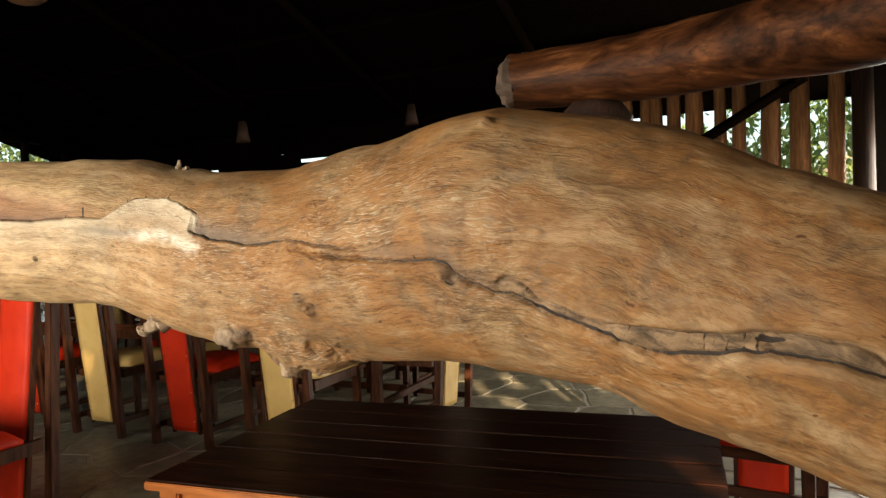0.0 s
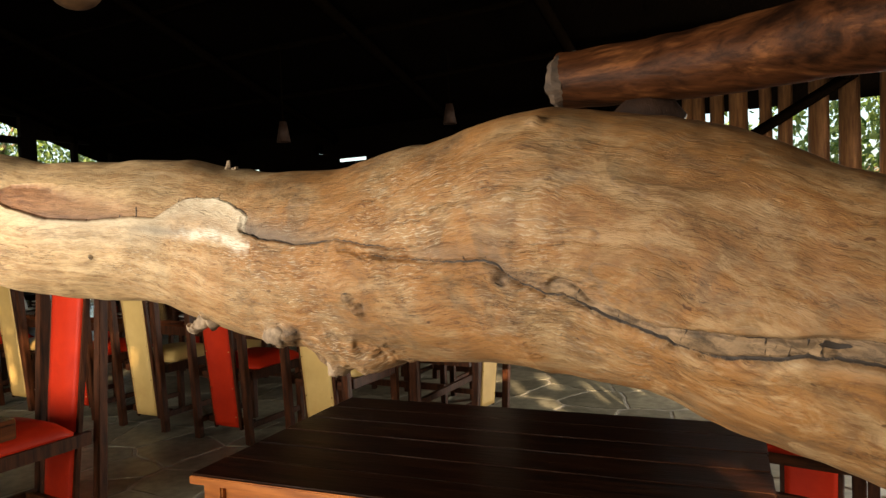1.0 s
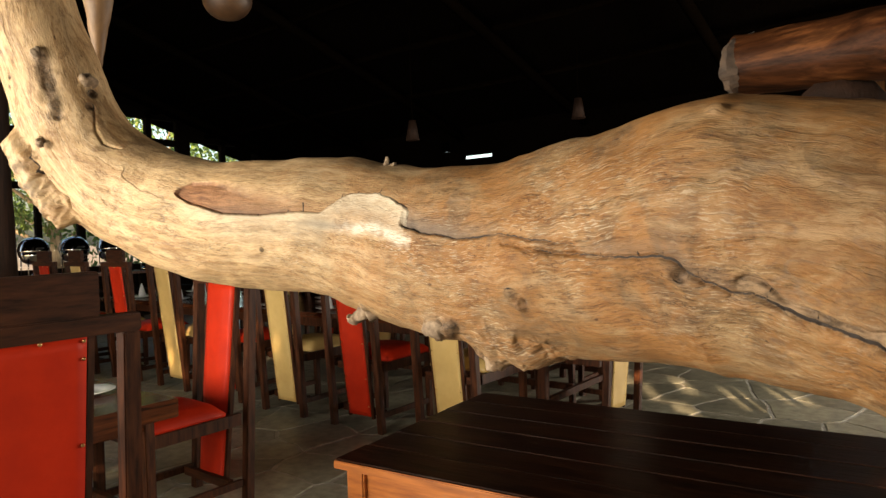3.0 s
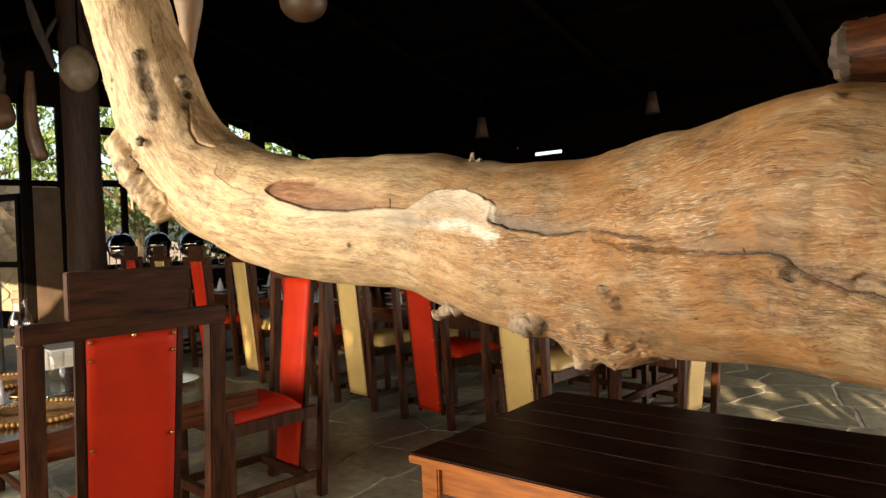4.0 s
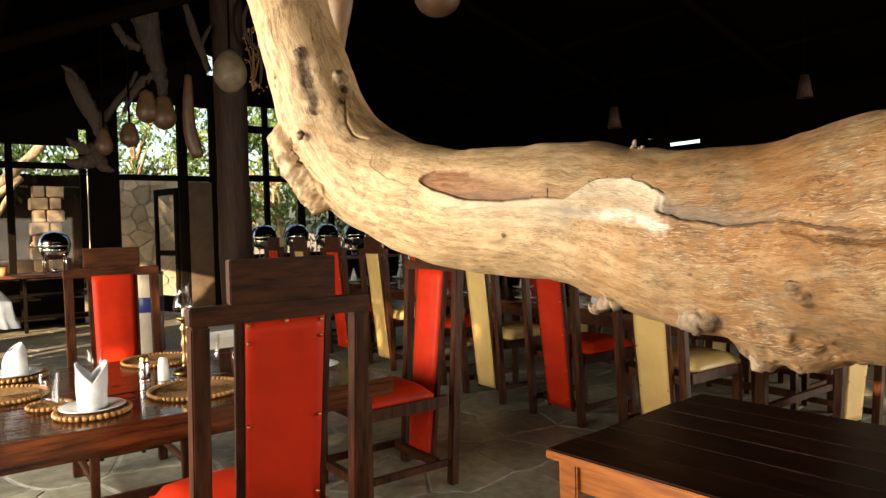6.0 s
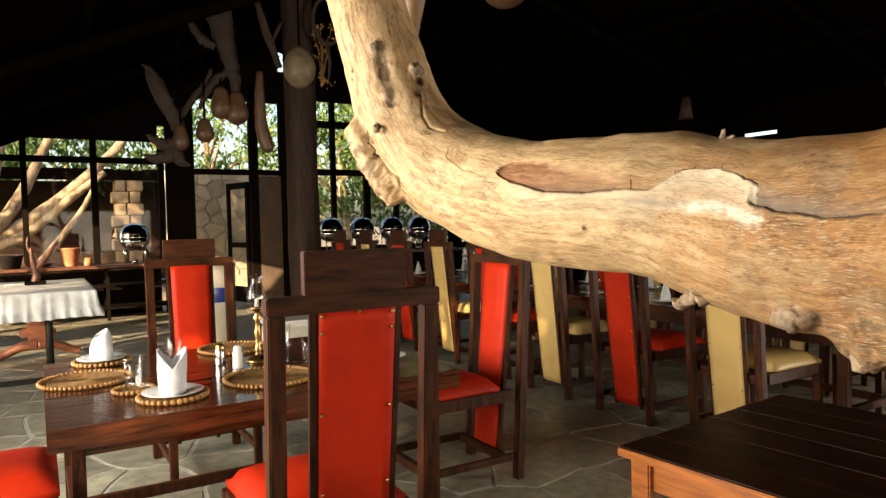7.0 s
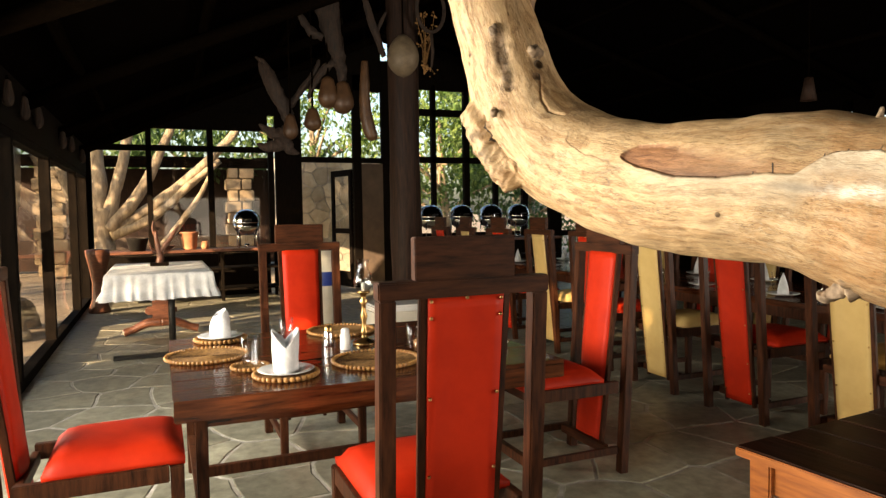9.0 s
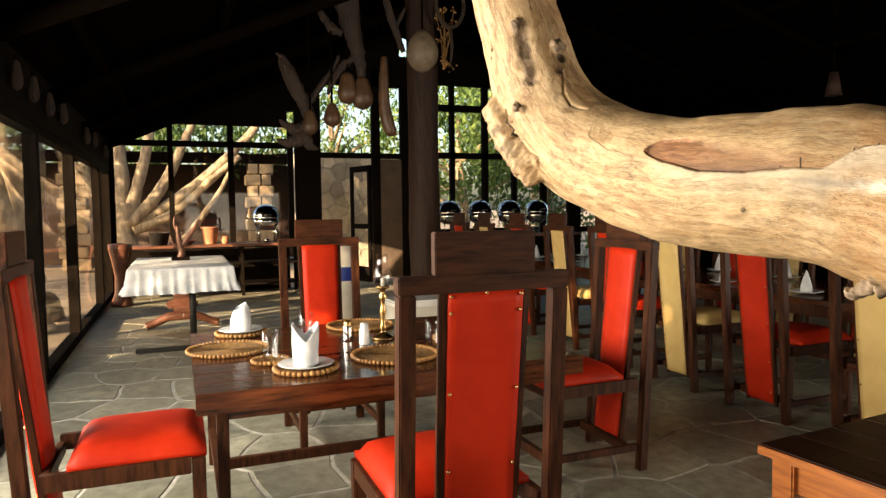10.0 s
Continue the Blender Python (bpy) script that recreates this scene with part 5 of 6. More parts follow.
# ---- far counters and buffet ----


def counter(name, label, y0, y1, x, h, depth=0.55):
    ct = thing(name, label, "counter")
    for z, t in ((h - 0.02, 0.045), (h * 0.62, 0.03), (h * 0.22, 0.03)):
        bm = B()
        box(bm, (x, (y0 + y1) / 2, z), (depth, y1 - y0, t), bevel=0.004)
        part("shelf" if z < h - 0.03 else "worktop", bm, WOOD_PED if z > h - 0.03 else WOOD_FRAME, ct)
    k = max(2, int((y1 - y0) / 0.9) + 1)
    for i in range(k):
        y = y0 + 0.06 + (y1 - y0 - 0.12) * i / (k - 1)
        for dx in (-depth / 2 + 0.04, depth / 2 - 0.04):
            bm = B()
            box(bm, (x + dx, y, (h - 0.043) / 2), (0.05, 0.05, h - 0.043), bevel=0.003)
            part("leg", bm, WOOD_FRAME, ct)
    return ct


counter("sideboard", "dark open-shelved wooden sideboard under the windows", -1.0, 2.0, -12.35, 0.88)
counter("buffet", "dark wooden buffet carrying the chafing dishes", 4.35, 7.6, -12.25, 0.92)


def chafing_dish(x, y, z):
    cd = thing("chafing_dish", "round steel chafing dish with a closed domed lid", "chafing dish", "chafing dishes", pose(x, y, z, 0, 0, 90))
    bm = B()
    lathe(bm, [(0.19, 0.42), (0.238, 0.42), (0.245, 0.43), (0.238, 0.445), (0.236, 0.47), (0.218, 0.54), (0.178, 0.60), (0.11, 0.645), (0.03, 0.663), (0, 0.665)], seg=32)
    part("lid", bm, STEEL, cd, smooth=True)
    bm = B()
    lathe(bm, [(0, 0.205), (0.10, 0.215), (0.17, 0.26), (0.215, 0.33), (0.235, 0.42), (0.19, 0.42)], seg=32)
    part("pan", bm, STEEL, cd, smooth=True)
    bm = B()
    pp, pr = smooth_path([(-0.05, -0.235, 0.47), (-0.04, -0.28, 0.48), (0.04, -0.28, 0.48), (0.05, -0.235, 0.47)], [0.008] * 4, 4)
    tube(bm, pp, pr, 8)
    part("handle", bm, IRON, cd, smooth=True)
    for i in range(4):
        a = math.pi / 4 + i * math.pi / 2
        bm = B()
        tube(bm, [(0.20 * math.cos(a), 0.20 * math.sin(a), 0.32), (0.21 * math.cos(a), 0.21 * math.sin(a), 0.0)], [0.010, 0.012], 8)
        part("leg", bm, STEEL, cd, smooth=True)
    bm = B()
    lathe(bm, [(0, 0), (0.045, 0), (0.045, 0.06), (0.02, 0.065), (0, 0.065)], seg=14)
    part("burner", bm, STEEL, cd, smooth=True)


for y in (4.78, 5.42, 6.05, 6.66):
    chafing_dish(-12.15, y, 0.925)
chafing_dish(-12.35, 1.42, 0.885)

bucket = profile_thing("clay_pot", "brown terracotta clay pot on the sideboard", "pot", [(0, 0), (0.10, 0), (0.105, 0.01), (0.14, 0.26), (0.155, 0.27), (0.155, 0.29), (0.13, 0.285), (0.095, 0.02), (0, 0.02)], pose(-12.3, 0.48, 0.885), CLAY)
profile_thing("clay_pot", "small terracotta pot beside the larger one", "pot", [(0, 0), (0.05, 0), (0.06, 0.05), (0.045, 0.13), (0.035, 0.12), (0.04, 0.05), (0, 0.02)], pose(-12.25, 0.72, 0.885), CLAY)
profile_thing("metal_basin", "grey metal basin on the sideboard", "basin", [(0, 0), (0.12, 0), (0.17, 0.20), (0.18, 0.205), (0.16, 0.195), (0.11, 0.015), (0, 0.015)], pose(-12.3, -0.32, 0.885), IRON)
profile_thing("wooden_bowl", "shallow brown wooden bowl", "bowl", [(0, 0), (0.08, 0), (0.16, 0.07), (0.165, 0.072), (0.155, 0.068), (0.08, 0.015), (0, 0.012)], pose(-12.3, 0.10, 0.885), WOOD_PED)
profile_thing("log_stool", "reddish turned wooden log stool", "stool", [(0, 0), (0.15, 0), (0.16, 0.02), (0.10, 0.2), (0.09, 0.45), (0.13, 0.70), (0.17, 0.88), (0.17, 0.95), (0, 0.97)], pose(-11.6, -0.86, 0), WOOD_PED)

bin_ = thing("water_urn", "cream round urn with a blue band and steel rim", "urn", at=pose(-9.1, 2.02, 0))
for nm, prof, mt in (("body", [(0, 0), (0.21, 0), (0.215, 0.02), (0.215, 0.50)], CREAM), ("band", [(0.2155, 0.50), (0.2175, 0.505), (0.2175, 0.68), (0.2155, 0.685)], BLUE), ("shoulder", [(0.215, 0.685), (0.215, 0.96), (0.22, 0.965)], CREAM), ("rim", [(0.22, 0.965), (0.23, 0.975), (0.22, 0.99), (0.0, 1.0)], STEEL)):
    bm = B()
    lathe(bm, prof, seg=32)
    part(nm, bm, mt, bin_, smooth=True)
bx = thing("white_chest", "low white chest with a lid", "chest", at=pose(-7.0, 2.35, 0, 0, 0, 0))
bm = B()
box(bm, (0, 0, 0.21), (0.5, 0.62, 0.42), bevel=0.015)
part("body", bm, CREAM, bx)
bm = B()
box(bm, (0, 0, 0.455), (0.53, 0.66, 0.065), bevel=0.02)
part("lid", bm, CHINA, bx)

# ---- gourds and driftwood hung round the log post ----


def gourd(x, y, top, length, r, neck, lean=0.0, label="tan dried gourd hanging from the roof", g="hanging gourds", cord=True, mat=None, low=1.7):
    """A gourd hung by its neck; top is the height of its stalk."""
    gd = thing("gourd", label, "gourd", g, pose(x, y, top, lean, 0, x * 50))
    bm = B()
    prof = []
    for i in range(17):
        f = i / 16
        body = math.sin(math.pi * min(1, f ** low)) ** 0.6 if f < 1 else 0
        prof.append((max(0.0, r * (neck * min(1, f * 8) * (1 - f) + body * (1 - neck * (1 - f)))), -length * f))
    prof[0], prof[-1] = (0.0, 0.0), (0.0, -length)
    lathe(bm, prof, seg=18)
    part("body", bm, mat or GOURD, gd, smooth=True)
    bm = B()
    tube(bm, [(0, 0, 0.02), (0, 0, -0.01)] if not cord else [(0, 0, max(0.05, min(1.9, roof_z(y) - top + 0.02))), (0, 0, -0.01)], [0.008, 0.012], 6)
    part("cord", bm, PURLIN, gd)


gourd(-7.85, 1.66, 2.66, 0.28, 0.10, 0.45)
gourd(-7.84, 1.84, 3.02, 0.38, 0.115, 0.55, label="orange-tan dried gourd hanging from the roof")
gourd(-7.83, 2.01, 2.98, 0.40, 0.125, 0.5)
gourd(-7.86, 1.41, 2.58, 0.30, 0.085, 0.5)
gourd(-7.60, 2.67, 3.50, 0.50, 0.185, 0.12, label="large round pale gourd hung on the log post", mat=PALE_GOURD, low=1.15)
gourd(-4.12, 3.02, 3.43, 0.44, 0.17, 0.4, label="large dried gourd hanging above the chairs")
# header gourds take the dark driftwood colour, so their dimness is painted in
for i, x in enumerate((-5.55, -6.15, -6.85, -7.6, -9.4, -10.3, -11.7)):
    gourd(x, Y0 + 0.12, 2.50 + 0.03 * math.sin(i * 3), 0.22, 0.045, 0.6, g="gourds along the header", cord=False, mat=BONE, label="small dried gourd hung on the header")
# a long one, bent like a club
club = thing("gourd", "long thin bent dried gourd hanging from the roof", "gourd", "hanging gourds")
bm = B()
pp, pr = smooth_path([(-7.80, 2.27, 3.20), (-7.79, 2.26, 2.95), (-7.79, 2.26, 2.70), (-7.79, 2.29, 2.48), (-7.79, 2.335, 2.34), (-7.79, 2.345, 2.29)], [0.035, 0.058, 0.066, 0.078, 0.072, 0.03], 6)
tube(bm, pp, pr, 16, 0.08, 2.0)
part("body", bm, GOURD, club, smooth=True)
bm = B()
tube(bm, [(-7.80, 2.27, 4.10), (-7.80, 2.27, 3.19)], [0.006, 0.006], 6)
part("cord", bm, PURLIN, club)


def driftpiece(name, label, paths):
    dp = thing(name, label, "driftwood")
    for pts, rr in paths:
        bm = B()
        pp, pr = smooth_path(pts, [0.72 * v for v in rr], 8)
        tube(bm, pp, pr, 14, 0.45, pts[0][1])
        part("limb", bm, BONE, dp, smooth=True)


driftpiece("hanging_driftwood", "grey-brown flared driftwood hung by the log post", [
    ([(-7.86, 1.84, 4.05), (-7.86, 1.87, 3.75), (-7.85, 1.95, 3.35), (-7.85, 2.00, 3.10), (-7.85, 2.01, 2.92)], [0.06, 0.21, 0.13, 0.09, 0.05]),
    ([(-7.86, 1.80, 3.45), (-7.87, 1.68, 3.50), (-7.87, 1.56, 3.66), (-7.87, 1.48, 3.80)], [0.06, 0.07, 0.05, 0.02]),
    ([(-7.86, 1.93, 3.18), (-7.87, 1.80, 3.08), (-7.87, 1.68, 2.90), (-7.87, 1.62, 2.75)], [0.06, 0.06, 0.05, 0.02])])
driftpiece("hanging_driftwood", "twisted fan-shaped driftwood root hung beside the gourds", [
    ([(-7.97, 1.10, 3.14), (-7.97, 1.20, 2.98), (-7.97, 1.33, 2.72), (-7.97, 1.41, 2.52), (-7.97, 1.43, 2.34)], [0.02, 0.12, 0.11, 0.09, 0.05]),
    ([(-7.97, 1.24, 2.98), (-7.97, 1.16, 3.12), (-7.97, 1.06, 3.20)], [0.07, 0.05, 0.01]),
    ([(-7.97, 1.42, 2.44), (-7.97, 1.32, 2.36), (-7.97, 1.20, 2.38), (-7.97, 1.08, 2.46)], [0.07, 0.10, 0.08, 0.01]),
    ([(-7.97, 1.40, 2.36), (-7.97, 1.30, 2.24), (-7.97, 1.16, 2.20), (-7.97, 1.05, 2.24)], [0.08, 0.11, 0.08, 0.01]),
    ([(-7.97, 1.36, 2.28), (-7.97, 1.42, 2.18), (-7.97, 1.52, 2.14)], [0.09, 0.08, 0.01]),
    ([(-7.95, 1.42, 2.66), (-7.94, 1.56, 2.86), (-7.9, 1.70, 3.06), (-7.9, 1.76, 3.20)], [0.05, 0.05, 0.04, 0.02])])
driftpiece("hanging_driftwood", "thin forked driftwood above the log post", [([(-7.7, 2.22, 4.0), (-7.7, 2.34, 3.6), (-7.72, 2.48, 3.25)], [0.04, 0.07, 0.04]), ([(-7.7, 2.38, 3.5), (-7.68, 2.5, 3.75)], [0.04, 0.02])])
# dried stalks with seed heads tied beside the large gourd
bunch = thing("dried_flower_bunch", "bunch of dried tan seed heads tied to the log post", "dried flowers", at=pose(-7.58, 2.90, 3.15))
rg = random.Random(12)
for _ in range(16):
    end = Vector((rg.uniform(-0.08, 0.06), rg.uniform(-0.05, 0.16), rg.uniform(-0.18, 0.62)))
    bm = B()
    tube(bm, [(0, 0.02, -0.10), end * 0.5 + Vector((0, 0.03, 0.02)), end], [0.005, 0.004, 0.003], 5)
    for _ in range(5):
        bmesh.ops.create_icosphere(bm, subdivisions=1, radius=rg.uniform(0.008, 0.015), matrix=Matrix.Translation(end + Vector((rg.uniform(-.04, .04), rg.uniform(-.04, .04), rg.uniform(-.05, .05)))))
    part("stalk", bm, STRAW, bunch)
hoop = thing("cane_hoop", "bent cane hoop hanging from the roof", "hoop")
bm = B()
pp = [(-7.5, 2.98 + 0.17 * math.cos(a), 3.78 + 0.26 * math.sin(a)) for a in np.linspace(0, 2 * math.pi, 28)]
tube(bm, pp, [0.022] * 28, 8)
part("ring", bm, BONE, hoop, smooth=True)
bm = B()
tube(bm, [(-7.5, 2.98, 3.53), (-7.5, 3.0, 3.3), (-7.5, 2.98, 3.12)], [0.02, 0.022, 0.01], 8)
part("tail", bm, BONE, hoop, smooth=True)
bm = B()
pp, pr = smooth_path([(-1.68, 0.90, 3.50), (-1.68, 0.915, 2.5), (-1.69, 0.922, 2.10), (-1.715, 0.930, 1.97), (-1.73, 0.936, 1.905)], [0.035, 0.042, 0.036, 0.018, 0.008], 6)
tube(bm, pp, pr, 14, 0.2, 3)
tagged(part("hanging_driftwood", bm, STICK, None, "", True), "smooth tan driftwood stick hanging behind the limb", "driftwood")

# small cane lamp shades under the dark roof
for (x, y, z) in ((-5.76, 6.94, 2.66), (-3.97, 8.13, 2.85)):
    sh = thing("pendant_lamp", "small unlit cane pendant lamp", "lamp", "cane pendant lamps", pose(x, y, z))
    bm = B()
    lathe(bm, [(0.04, 0.26), (0.045, 0.26), (0.09, 0), (0.085, 0)], seg=16)
    part("shade", bm, WOOD_LOG, sh, smooth=True)
    bm = B()
    tube(bm, [(0, 0, 0.26), (0, 0, max(0.4, roof_z(y) - z - 0.05))], [0.006, 0.006], 6)
    part("cord", bm, PURLIN, sh)

# ---- outside: fig tree, outbuilding, stone wall, trees ----


def leaves(bm, centre, spread, count, size, rg):
    """Small bent leaves scattered in an uneven clump."""
    for _ in range(count):
        u = Vector((rg.gauss(0, 1), rg.gauss(0, 1), rg.gauss(0, 1)))
        p = Vector(centre) + Vector((u.x * spread[0], u.y * spread[1], u.z * spread[2]))
        t = Euler((rg.uniform(0, 6.3), rg.uniform(0, 6.3), rg.uniform(0, 6.3))).to_matrix()
        s = size * rg.uniform(0.6, 1.3)
        q = [p + t @ Vector(c) * s for c in ((-0.5, 0, 0), (0, -0.28, 0.08), (0.55, 0, 0), (0, 0.28, 0.08))]
        bm.faces.new([bm.verts.new(v) for v in q])


def leafy_tree(x, y, h, r, seed, mat, clumps=70, per=70, size=0.17, low=0.35):
    rg = random.Random(seed)
    tr = thing("tree", "leafy green tree standing outside", "tree", "trees outside")
    bm = B()
    base = Vector((x, y, -0.06))
    pp, pr = smooth_path([base, base + Vector((0.1, 0.15, h * 0.25)), base + Vector((-0.1, 0.1, h * 0.5)), base + Vector((0.05, 0, h * 0.8))], [0.2, 0.16, 0.11, 0.04], 5)
    tube(bm, pp, pr, 10, 0.15, seed)
    part("trunk", bm, FIG_BARK, tr, smooth=True)
    for i in range(7):
        a = rg.uniform(0, 6.28)
        z = h * rg.uniform(0.25, 0.6)
        bm = B()
        o = base + Vector((0, 0.08, z))
        pp, pr = smooth_path([o, o + Vector((math.cos(a) * r * 0.4, math.sin(a) * r * 0.4, h * 0.12)), o + Vector((math.cos(a) * r * 0.85, math.sin(a) * r * 0.85, h * 0.2))], [0.07, 0.05, 0.015], 4)
        tube(bm, pp, pr, 7, 0.15, i)
        part("limb", bm, FIG_BARK, tr, smooth=True)
    bm = B()
    for _ in range(clumps):
        a, f, rad = rg.uniform(0, 6.28), rg.uniform(low, 1.05), r * math.sqrt(rg.random())
        leaves(bm, (x + math.cos(a) * rad, y + math.sin(a) * rad, h * f), (0.30, 0.30, 0.22), per, size, rg)
    part("crown", bm, mat, tr)


leafy_tree(-18.5, 7.6, 5.2, 2.4, 1, LEAF, 90, 75)
leafy_tree(-19.5, 11.0, 6.0, 2.8, 2, LEAF, 80, 70)
leafy_tree(-22.0, 4.6, 6.5, 2.6, 3, LEAF, 60, 60, low=0.45)
leafy_tree(-17.2, 9.8, 3.2, 1.8, 4, LEAF_DARK, 60, 70, 0.14, 0.1)
leafy_tree(-26.0, -2.5, 7.0, 3.2, 5, LEAF_DARK, 60, 60, 0.22)
leafy_tree(-25.0, 13.5, 8.0, 3.6, 6, LEAF_DARK, 60, 60, 0.22)
leafy_tree(0.5, 14.5, 4.5, 2.4, 7, LEAF, 60, 60)
leafy_tree(-4.5, 16.0, 5.0, 2.6, 8, LEAF_DARK, 60, 60)
# two unseen trees, added to block the low sun from table and chairs
leafy_tree(0.3, -6.6, 5.0, 1.7, 9, LEAF_DARK, 75, 70, 0.2, 0.25)
leafy_tree(2.4, -6.2, 4.6, 1.5, 14, LEAF_DARK, 110, 80, 0.2, 0.2)
leafy_tree(-24.0, 0.8, 6.5, 3.2, 15, LEAF_DARK, 90, 70, 0.22, 0.3)
# three more unseen trees, added to break up the sunlight
leafy_tree(-2.0, -8.2, 5.5, 1.8, 13, LEAF_DARK, 75, 70, 0.2, 0.25)
leafy_tree(-1.9, -6.3, 5.0, 1.7, 16, LEAF_DARK, 75, 70, 0.2, 0.25)
leafy_tree(-14.2, -5.4, 4.6, 1.9, 17, LEAF_DARK, 30, 50, 0.2, 0.12)
leafy_tree(-14.0, -8.0, 6.0, 3.0, 10, LEAF_DARK, 60, 60, 0.2, 0.4)


def fig_tree(name, label, base, limbs):
    ft = thing(name, label, "tree")
    for nm, pts, rr in limbs:
        bm = B()
        pp, pr = smooth_path([Vector(base) + Vector(p) for p in pts], [1.2 * v for v in rr], 7)
        tube(bm, pp, pr, 14, 0.22, pts[0][1] + pts[-1][1])
        part(nm, bm, FIG_BARK, ft, smooth=True)
    return ft


fig_tree("fig_tree", "pale many-limbed fig tree outside the end windows", (-16.6, -1.15, -0.06), [
    ("trunk", [(0, 0, 0), (0.05, 0, 0.6), (0, 0.02, 1.2), (0, 0.05, 1.7)], [0.281, 0.234, 0.211, 0.187]),
    ("limb", [(0, -0.05, 1.4), (0, 0.0, 2.1), (0, -0.02, 2.9), (0.1, 0.0, 4.4)], [0.156, 0.133, 0.109, 0.078]),
    ("limb", [(0.05, 0.12, 1.35), (0.05, 0.30, 2.0), (0.0, 0.48, 2.7), (0, 0.85, 4.4)], [0.14, 0.109, 0.0936, 0.0702]),
    ("limb", [(0.1, 0.15, 1.25), (0.1, 0.65, 1.8), (0.0, 1.05, 2.5), (0, 1.55, 3.6)], [0.133, 0.101, 0.0936, 0.0624]),
    ("limb", [(0, 0.15, 1.15), (0, 0.8, 1.55), (0, 1.6, 2.15), (0, 2.6, 3.1), (0, 3.2, 3.9)], [0.133, 0.109, 0.101, 0.0858, 0.0624]),
    ("limb", [(0.1, 0.2, 1.1), (0.1, 1.0, 1.45), (0.1, 1.9, 2.25), (0.1, 2.5, 2.75)], [0.101, 0.0858, 0.0702, 0.0546]),
    ("limb", [(0.0, -0.1, 1.3), (0, -0.5, 1.9), (0, -0.8, 2.8)], [0.133, 0.101, 0.0702]),
    ("limb", [(0.3, 0.9, 0.0), (0.3, 1.15, 0.7), (0.3, 1.5, 1.2), (0.3, 2.0, 1.9), (0.3, 2.35, 2.6)], [0.0936, 0.078, 0.0624, 0.0468, 0.0234]),
    ("root", [(0.1, 0.1, 0.2), (0.2, 0.5, 0.45), (0.2, 0.9, 0.3), (0.2, 1.3, 0.0)], [0.14, 0.109, 0.0858, 0.078])])
fig_tree("fig_tree", "pale fig tree standing close outside the glass wall", (-9.8, -1.92, -0.06), [
    ("trunk", [(0, 0, 0), (0.1, 0, 0.6), (0.3, 0.0, 1.2), (0.7, 0.1, 2.0), (1.0, 0.1, 2.9), (1.2, 0, 4.2)], [0.34, 0.28, 0.24, 0.20, 0.17, 0.12]),
    ("limb", [(0.2, 0, 1.0), (-0.3, 0.1, 1.6), (-0.9, 0.1, 2.4), (-1.3, 0, 3.6)], [0.19, 0.16, 0.13, 0.09]),
    ("limb", [(0.0, 0.1, 0.5), (0.9, 0.2, 0.9), (1.7, 0.2, 1.5), (2.3, 0.1, 2.6)], [0.18, 0.15, 0.13, 0.09]),
    ("root", [(0, 0.1, 0.3), (-0.6, 0.2, 0.3), (-1.3, 0.2, 0.0)], [0.2, 0.15, 0.12])])


def cells(x0, x1, y0, y1, size, seed):
    """Irregular paving: the cells of jittered seeds, as convex outlines."""
    rg = random.Random(seed)
    nx, ny = max(1, round((x1 - x0) / size)), max(1, round((y1 - y0) / size))
    sx, sy = (x1 - x0) / nx, (y1 - y0) / ny
    S = {(i, j): (x0 + (i + 0.5 + rg.uniform(-0.42, 0.42)) * sx, y0 + (j + 0.5 + rg.uniform(-0.42, 0.42)) * sy) for i in range(nx) for j in range(ny)}
    out = []
    for (i, j), (px, py) in S.items():
        poly = [(x0, y0), (x1, y0), (x1, y1), (x0, y1)]
        for di in range(-2, 3):
            for dj in range(-2, 3):
                o = S.get((i + di, j + dj))
                if o is None or (di == 0 and dj == 0):
                    continue
                mx, my, nxn, nyn = (px + o[0]) / 2, (py + o[1]) / 2, o[0] - px, o[1] - py
                res = []
                for k in range(len(poly)):
                    a, b = poly[k], poly[(k + 1) % len(poly)]
                    da, db = (a[0] - mx) * nxn + (a[1] - my) * nyn, (b[0] - mx) * nxn + (b[1] - my) * nyn
                    if da <= 0:
                        res.append(a)
                    if (da < 0) != (db < 0) and abs(da - db) > 1e-9:
                        t = da / (da - db)
                        res.append((a[0] + (b[0] - a[0]) * t, a[1] + (b[1] - a[1]) * t))
                poly = res
                if len(poly) < 3:
                    break
        if len(poly) >= 3:
            out.append(poly)
    return out


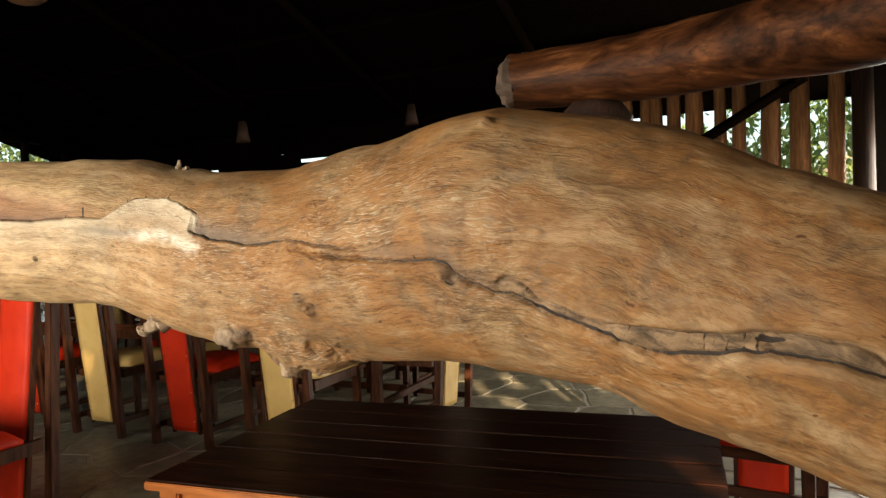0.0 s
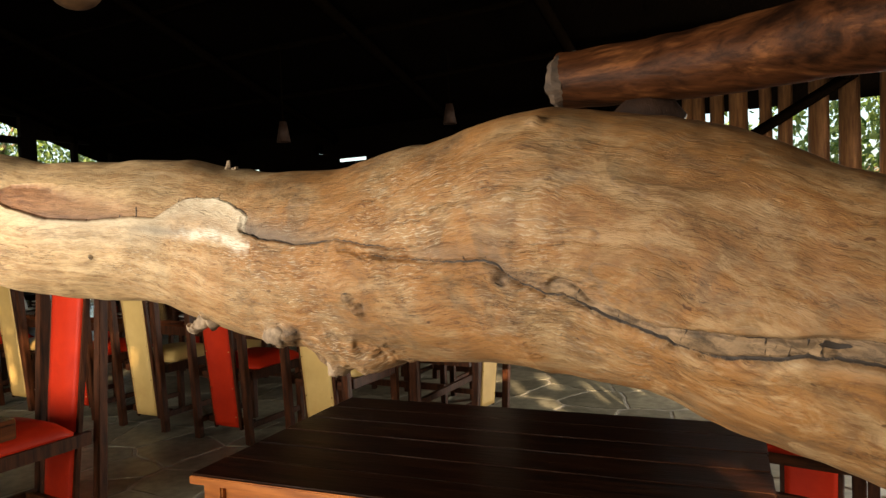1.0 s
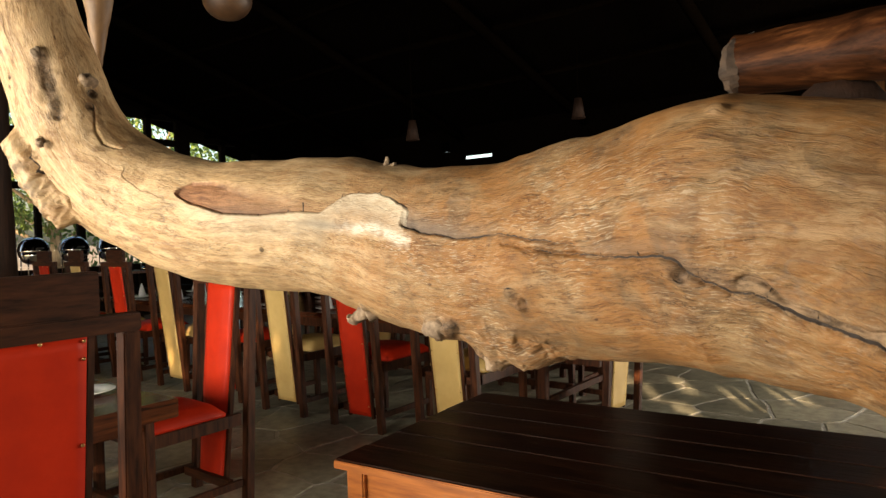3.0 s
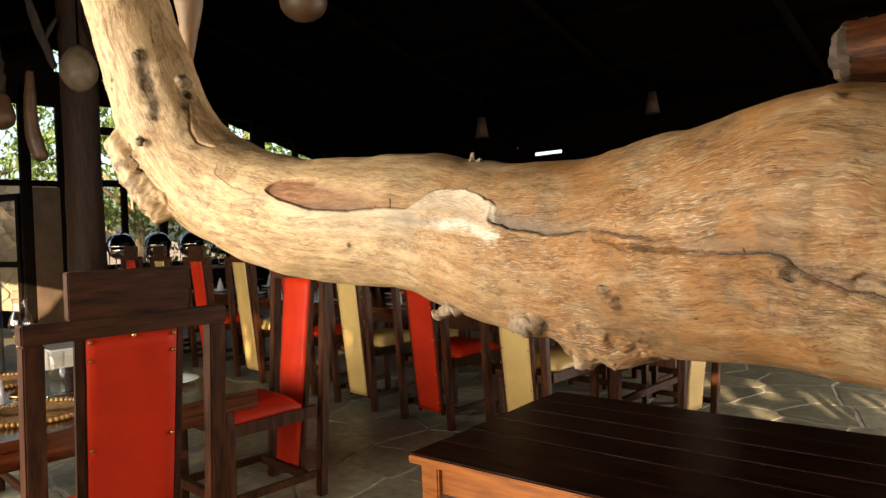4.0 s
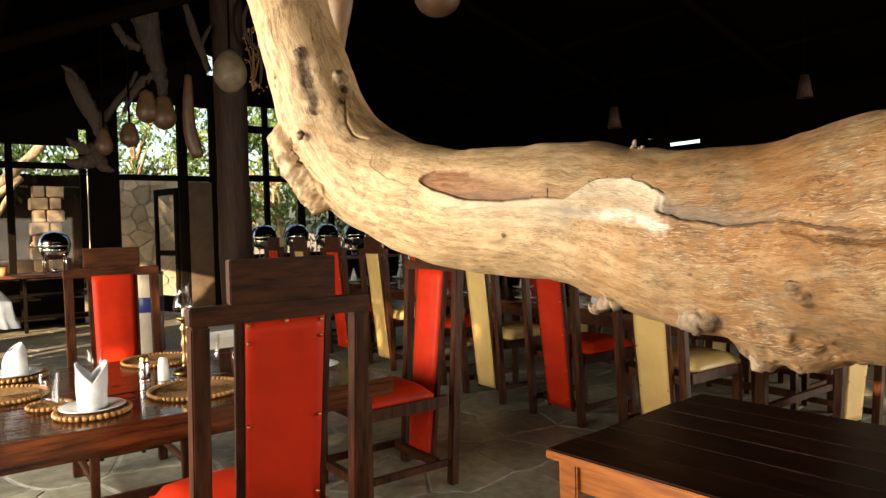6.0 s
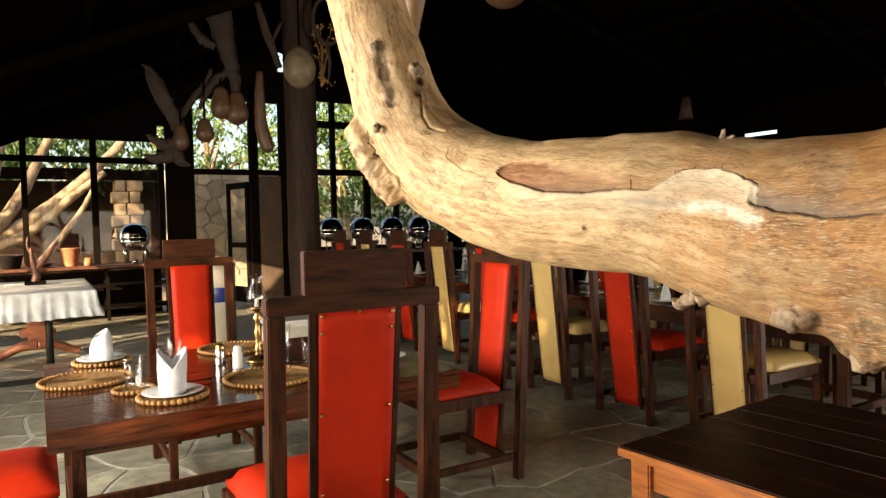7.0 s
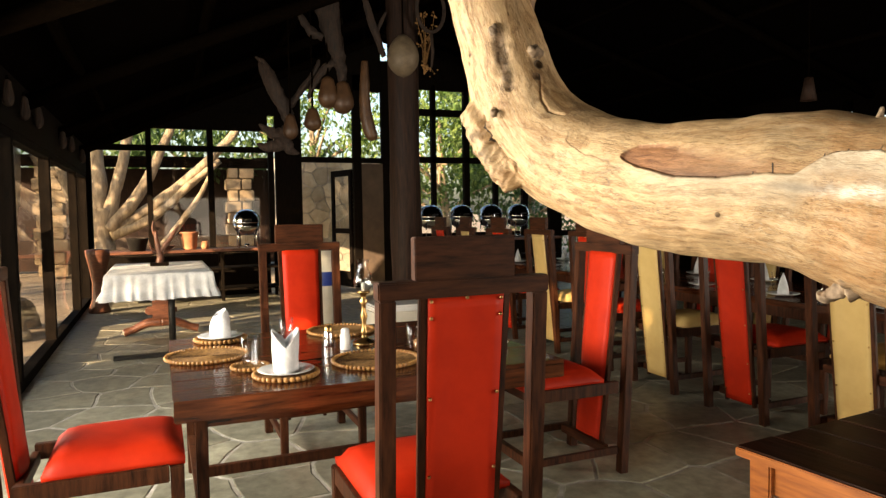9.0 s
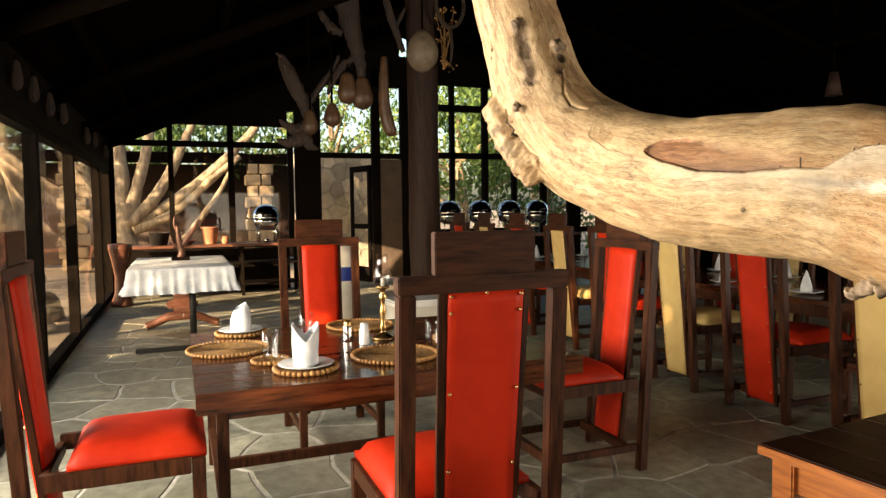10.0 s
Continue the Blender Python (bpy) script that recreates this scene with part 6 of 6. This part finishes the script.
def slab(bm, poly, joint, z0, z1, rg):
    """One flat stone: the outline drawn in by half a joint, with a worn edge."""
    bent = []
    for p, q in zip(poly, poly[1:] + poly[:1]):
        for f in ((0.0, 0.33, 0.67) if math.dist(p, q) > 0.12 else (0.0,)):
            x, y = p[0] + (q[0] - p[0]) * f, p[1] + (q[1] - p[1]) * f
            bent.append((x + 0.045 * noise.noise(Vector((x * 3.1, y * 3.1, 1))) + 0.014 * noise.noise(Vector((x * 11, y * 11, 4))), y + 0.045 * noise.noise(Vector((x * 3.1, y * 3.1, 9))) + 0.014 * noise.noise(Vector((x * 11, y * 11, 6)))))
    poly = bent
    cx, cy = sum(p[0] for p in poly) / len(poly), sum(p[1] for p in poly) / len(poly)
    rad = sum(math.hypot(p[0] - cx, p[1] - cy) for p in poly) / len(poly)
    f = max(0.5, 1 - joint / max(rad, 0.05))
    wob = [1 + rg.uniform(-0.012, 0.012) for _ in poly]
    rings = []
    for z, g in ((z0, 1.0), (z1 - 0.004, 1.0), (z1, 1 - 0.008 / max(rad, 0.05))):
        rings.append([bm.verts.new((cx + (p[0] - cx) * f * w * g, cy + (p[1] - cy) * f * w * g, z)) for p, w in zip(poly, wob)])
    n = len(poly)
    for r0, r1 in zip(rings, rings[1:]):
        for k in range(n):
            bm.faces.new((r0[k], r0[(k + 1) % n], r1[(k + 1) % n], r1[k]))
    bm.faces.new(rings[-1])


def light_mesh(name, bm, mat, parent):
    me = bpy.data.meshes.new(name)
    bm.to_mesh(me)
    bm.free()
    me.materials.append(mat)
    ob = new(name, me)
    ob.parent = parent
    return ob


# outbuilding seen through the end windows
hut = thing("outbuilding", "low outbuilding with a dark open front and stone piers", "building")
# the dark log colour here stands in for the shaded interior
bm = B()
box(bm, (-21.5, 0.2, 1.4), (0.3, 9.0, 2.8))
part("wall", bm, WOOD_LOG, hut)
bm = B()
box(bm, (-20.5, 0.2, 2.95), (3.2, 10.0, 0.22), Matrix.Rotation(0.10, 4, 'Y'))
part("roof", bm, THATCH, hut)
rg = random.Random(12)
for py in (-2.4, 2.05):
    pier = new("pier")
    pier.parent = hut
    for k in range(9):
        z = 0.16 + k * 0.30
        for half in (-1, 1):
            w = 0.30 + (0.08 if (k + (half > 0)) % 2 else -0.06)
            bm = B()
            box(bm, (-19.2, py + half * 0.17, z), (0.55 + rg.uniform(-.03, .03), w, 0.28), bevel=0.02)
            light_mesh("stone", bm, STONE_TAN, pier)
bm = B()
box(bm, (-19.6, 0.6, 0.45), (0.3, 4.0, 0.9), bevel=0.02)
part("low_wall", bm, PLASTER, hut)

# crazy-paved stone wall outside the door bay
sw = thing("stone_wall", "wall of irregular cream stones with pale joints", "wall")
bm = B()
box(bm, (-15.45, 3.6, 1.3), (0.25, 2.4, 2.75))
part("core", bm, GROUT, sw)
rg = random.Random(21)
for poly in cells(2.4, 4.8, 0.0, 2.68, 0.30, 5):
    bm = B()
    slab(bm, poly, 0.016, -0.01, 0.022 + rg.uniform(-0.008, 0.008), rg)
    bmesh.ops.transform(bm, matrix=Matrix(((0, 0, 1, -15.325), (1, 0, 0, 0), (0, 1, 0, 0), (0, 0, 0, 1))), verts=bm.verts)
    light_mesh("stone", bm, STONE_CREAM, sw)

# floor stones: the ones near the tables singly, the rest together
rg = random.Random(33)
rest = B()
count = 0
for poly in sorted(cells(X0 + 0.1, X1 - 0.1, Y0 + 0.08, Y1 - 0.1, 0.47, 8), key=lambda p: math.hypot(p[0][0] + 3.0, (p[0][1] - 2.0) * 1.1)):
    if count < 300:
        bm = B()
        slab(bm, poly, 0.013, -0.006, rg.uniform(-0.002, 0.002), rg)
        light_mesh("paving_stone", bm, STONE_FLOOR, floor)
    else:
        slab(rest, poly, 0.013, -0.006, rg.uniform(-0.002, 0.002), rg)
    count += 1
ob = light_mesh("paving_stones", rest, STONE_FLOOR, floor)
ob["kind"] = "stuff"
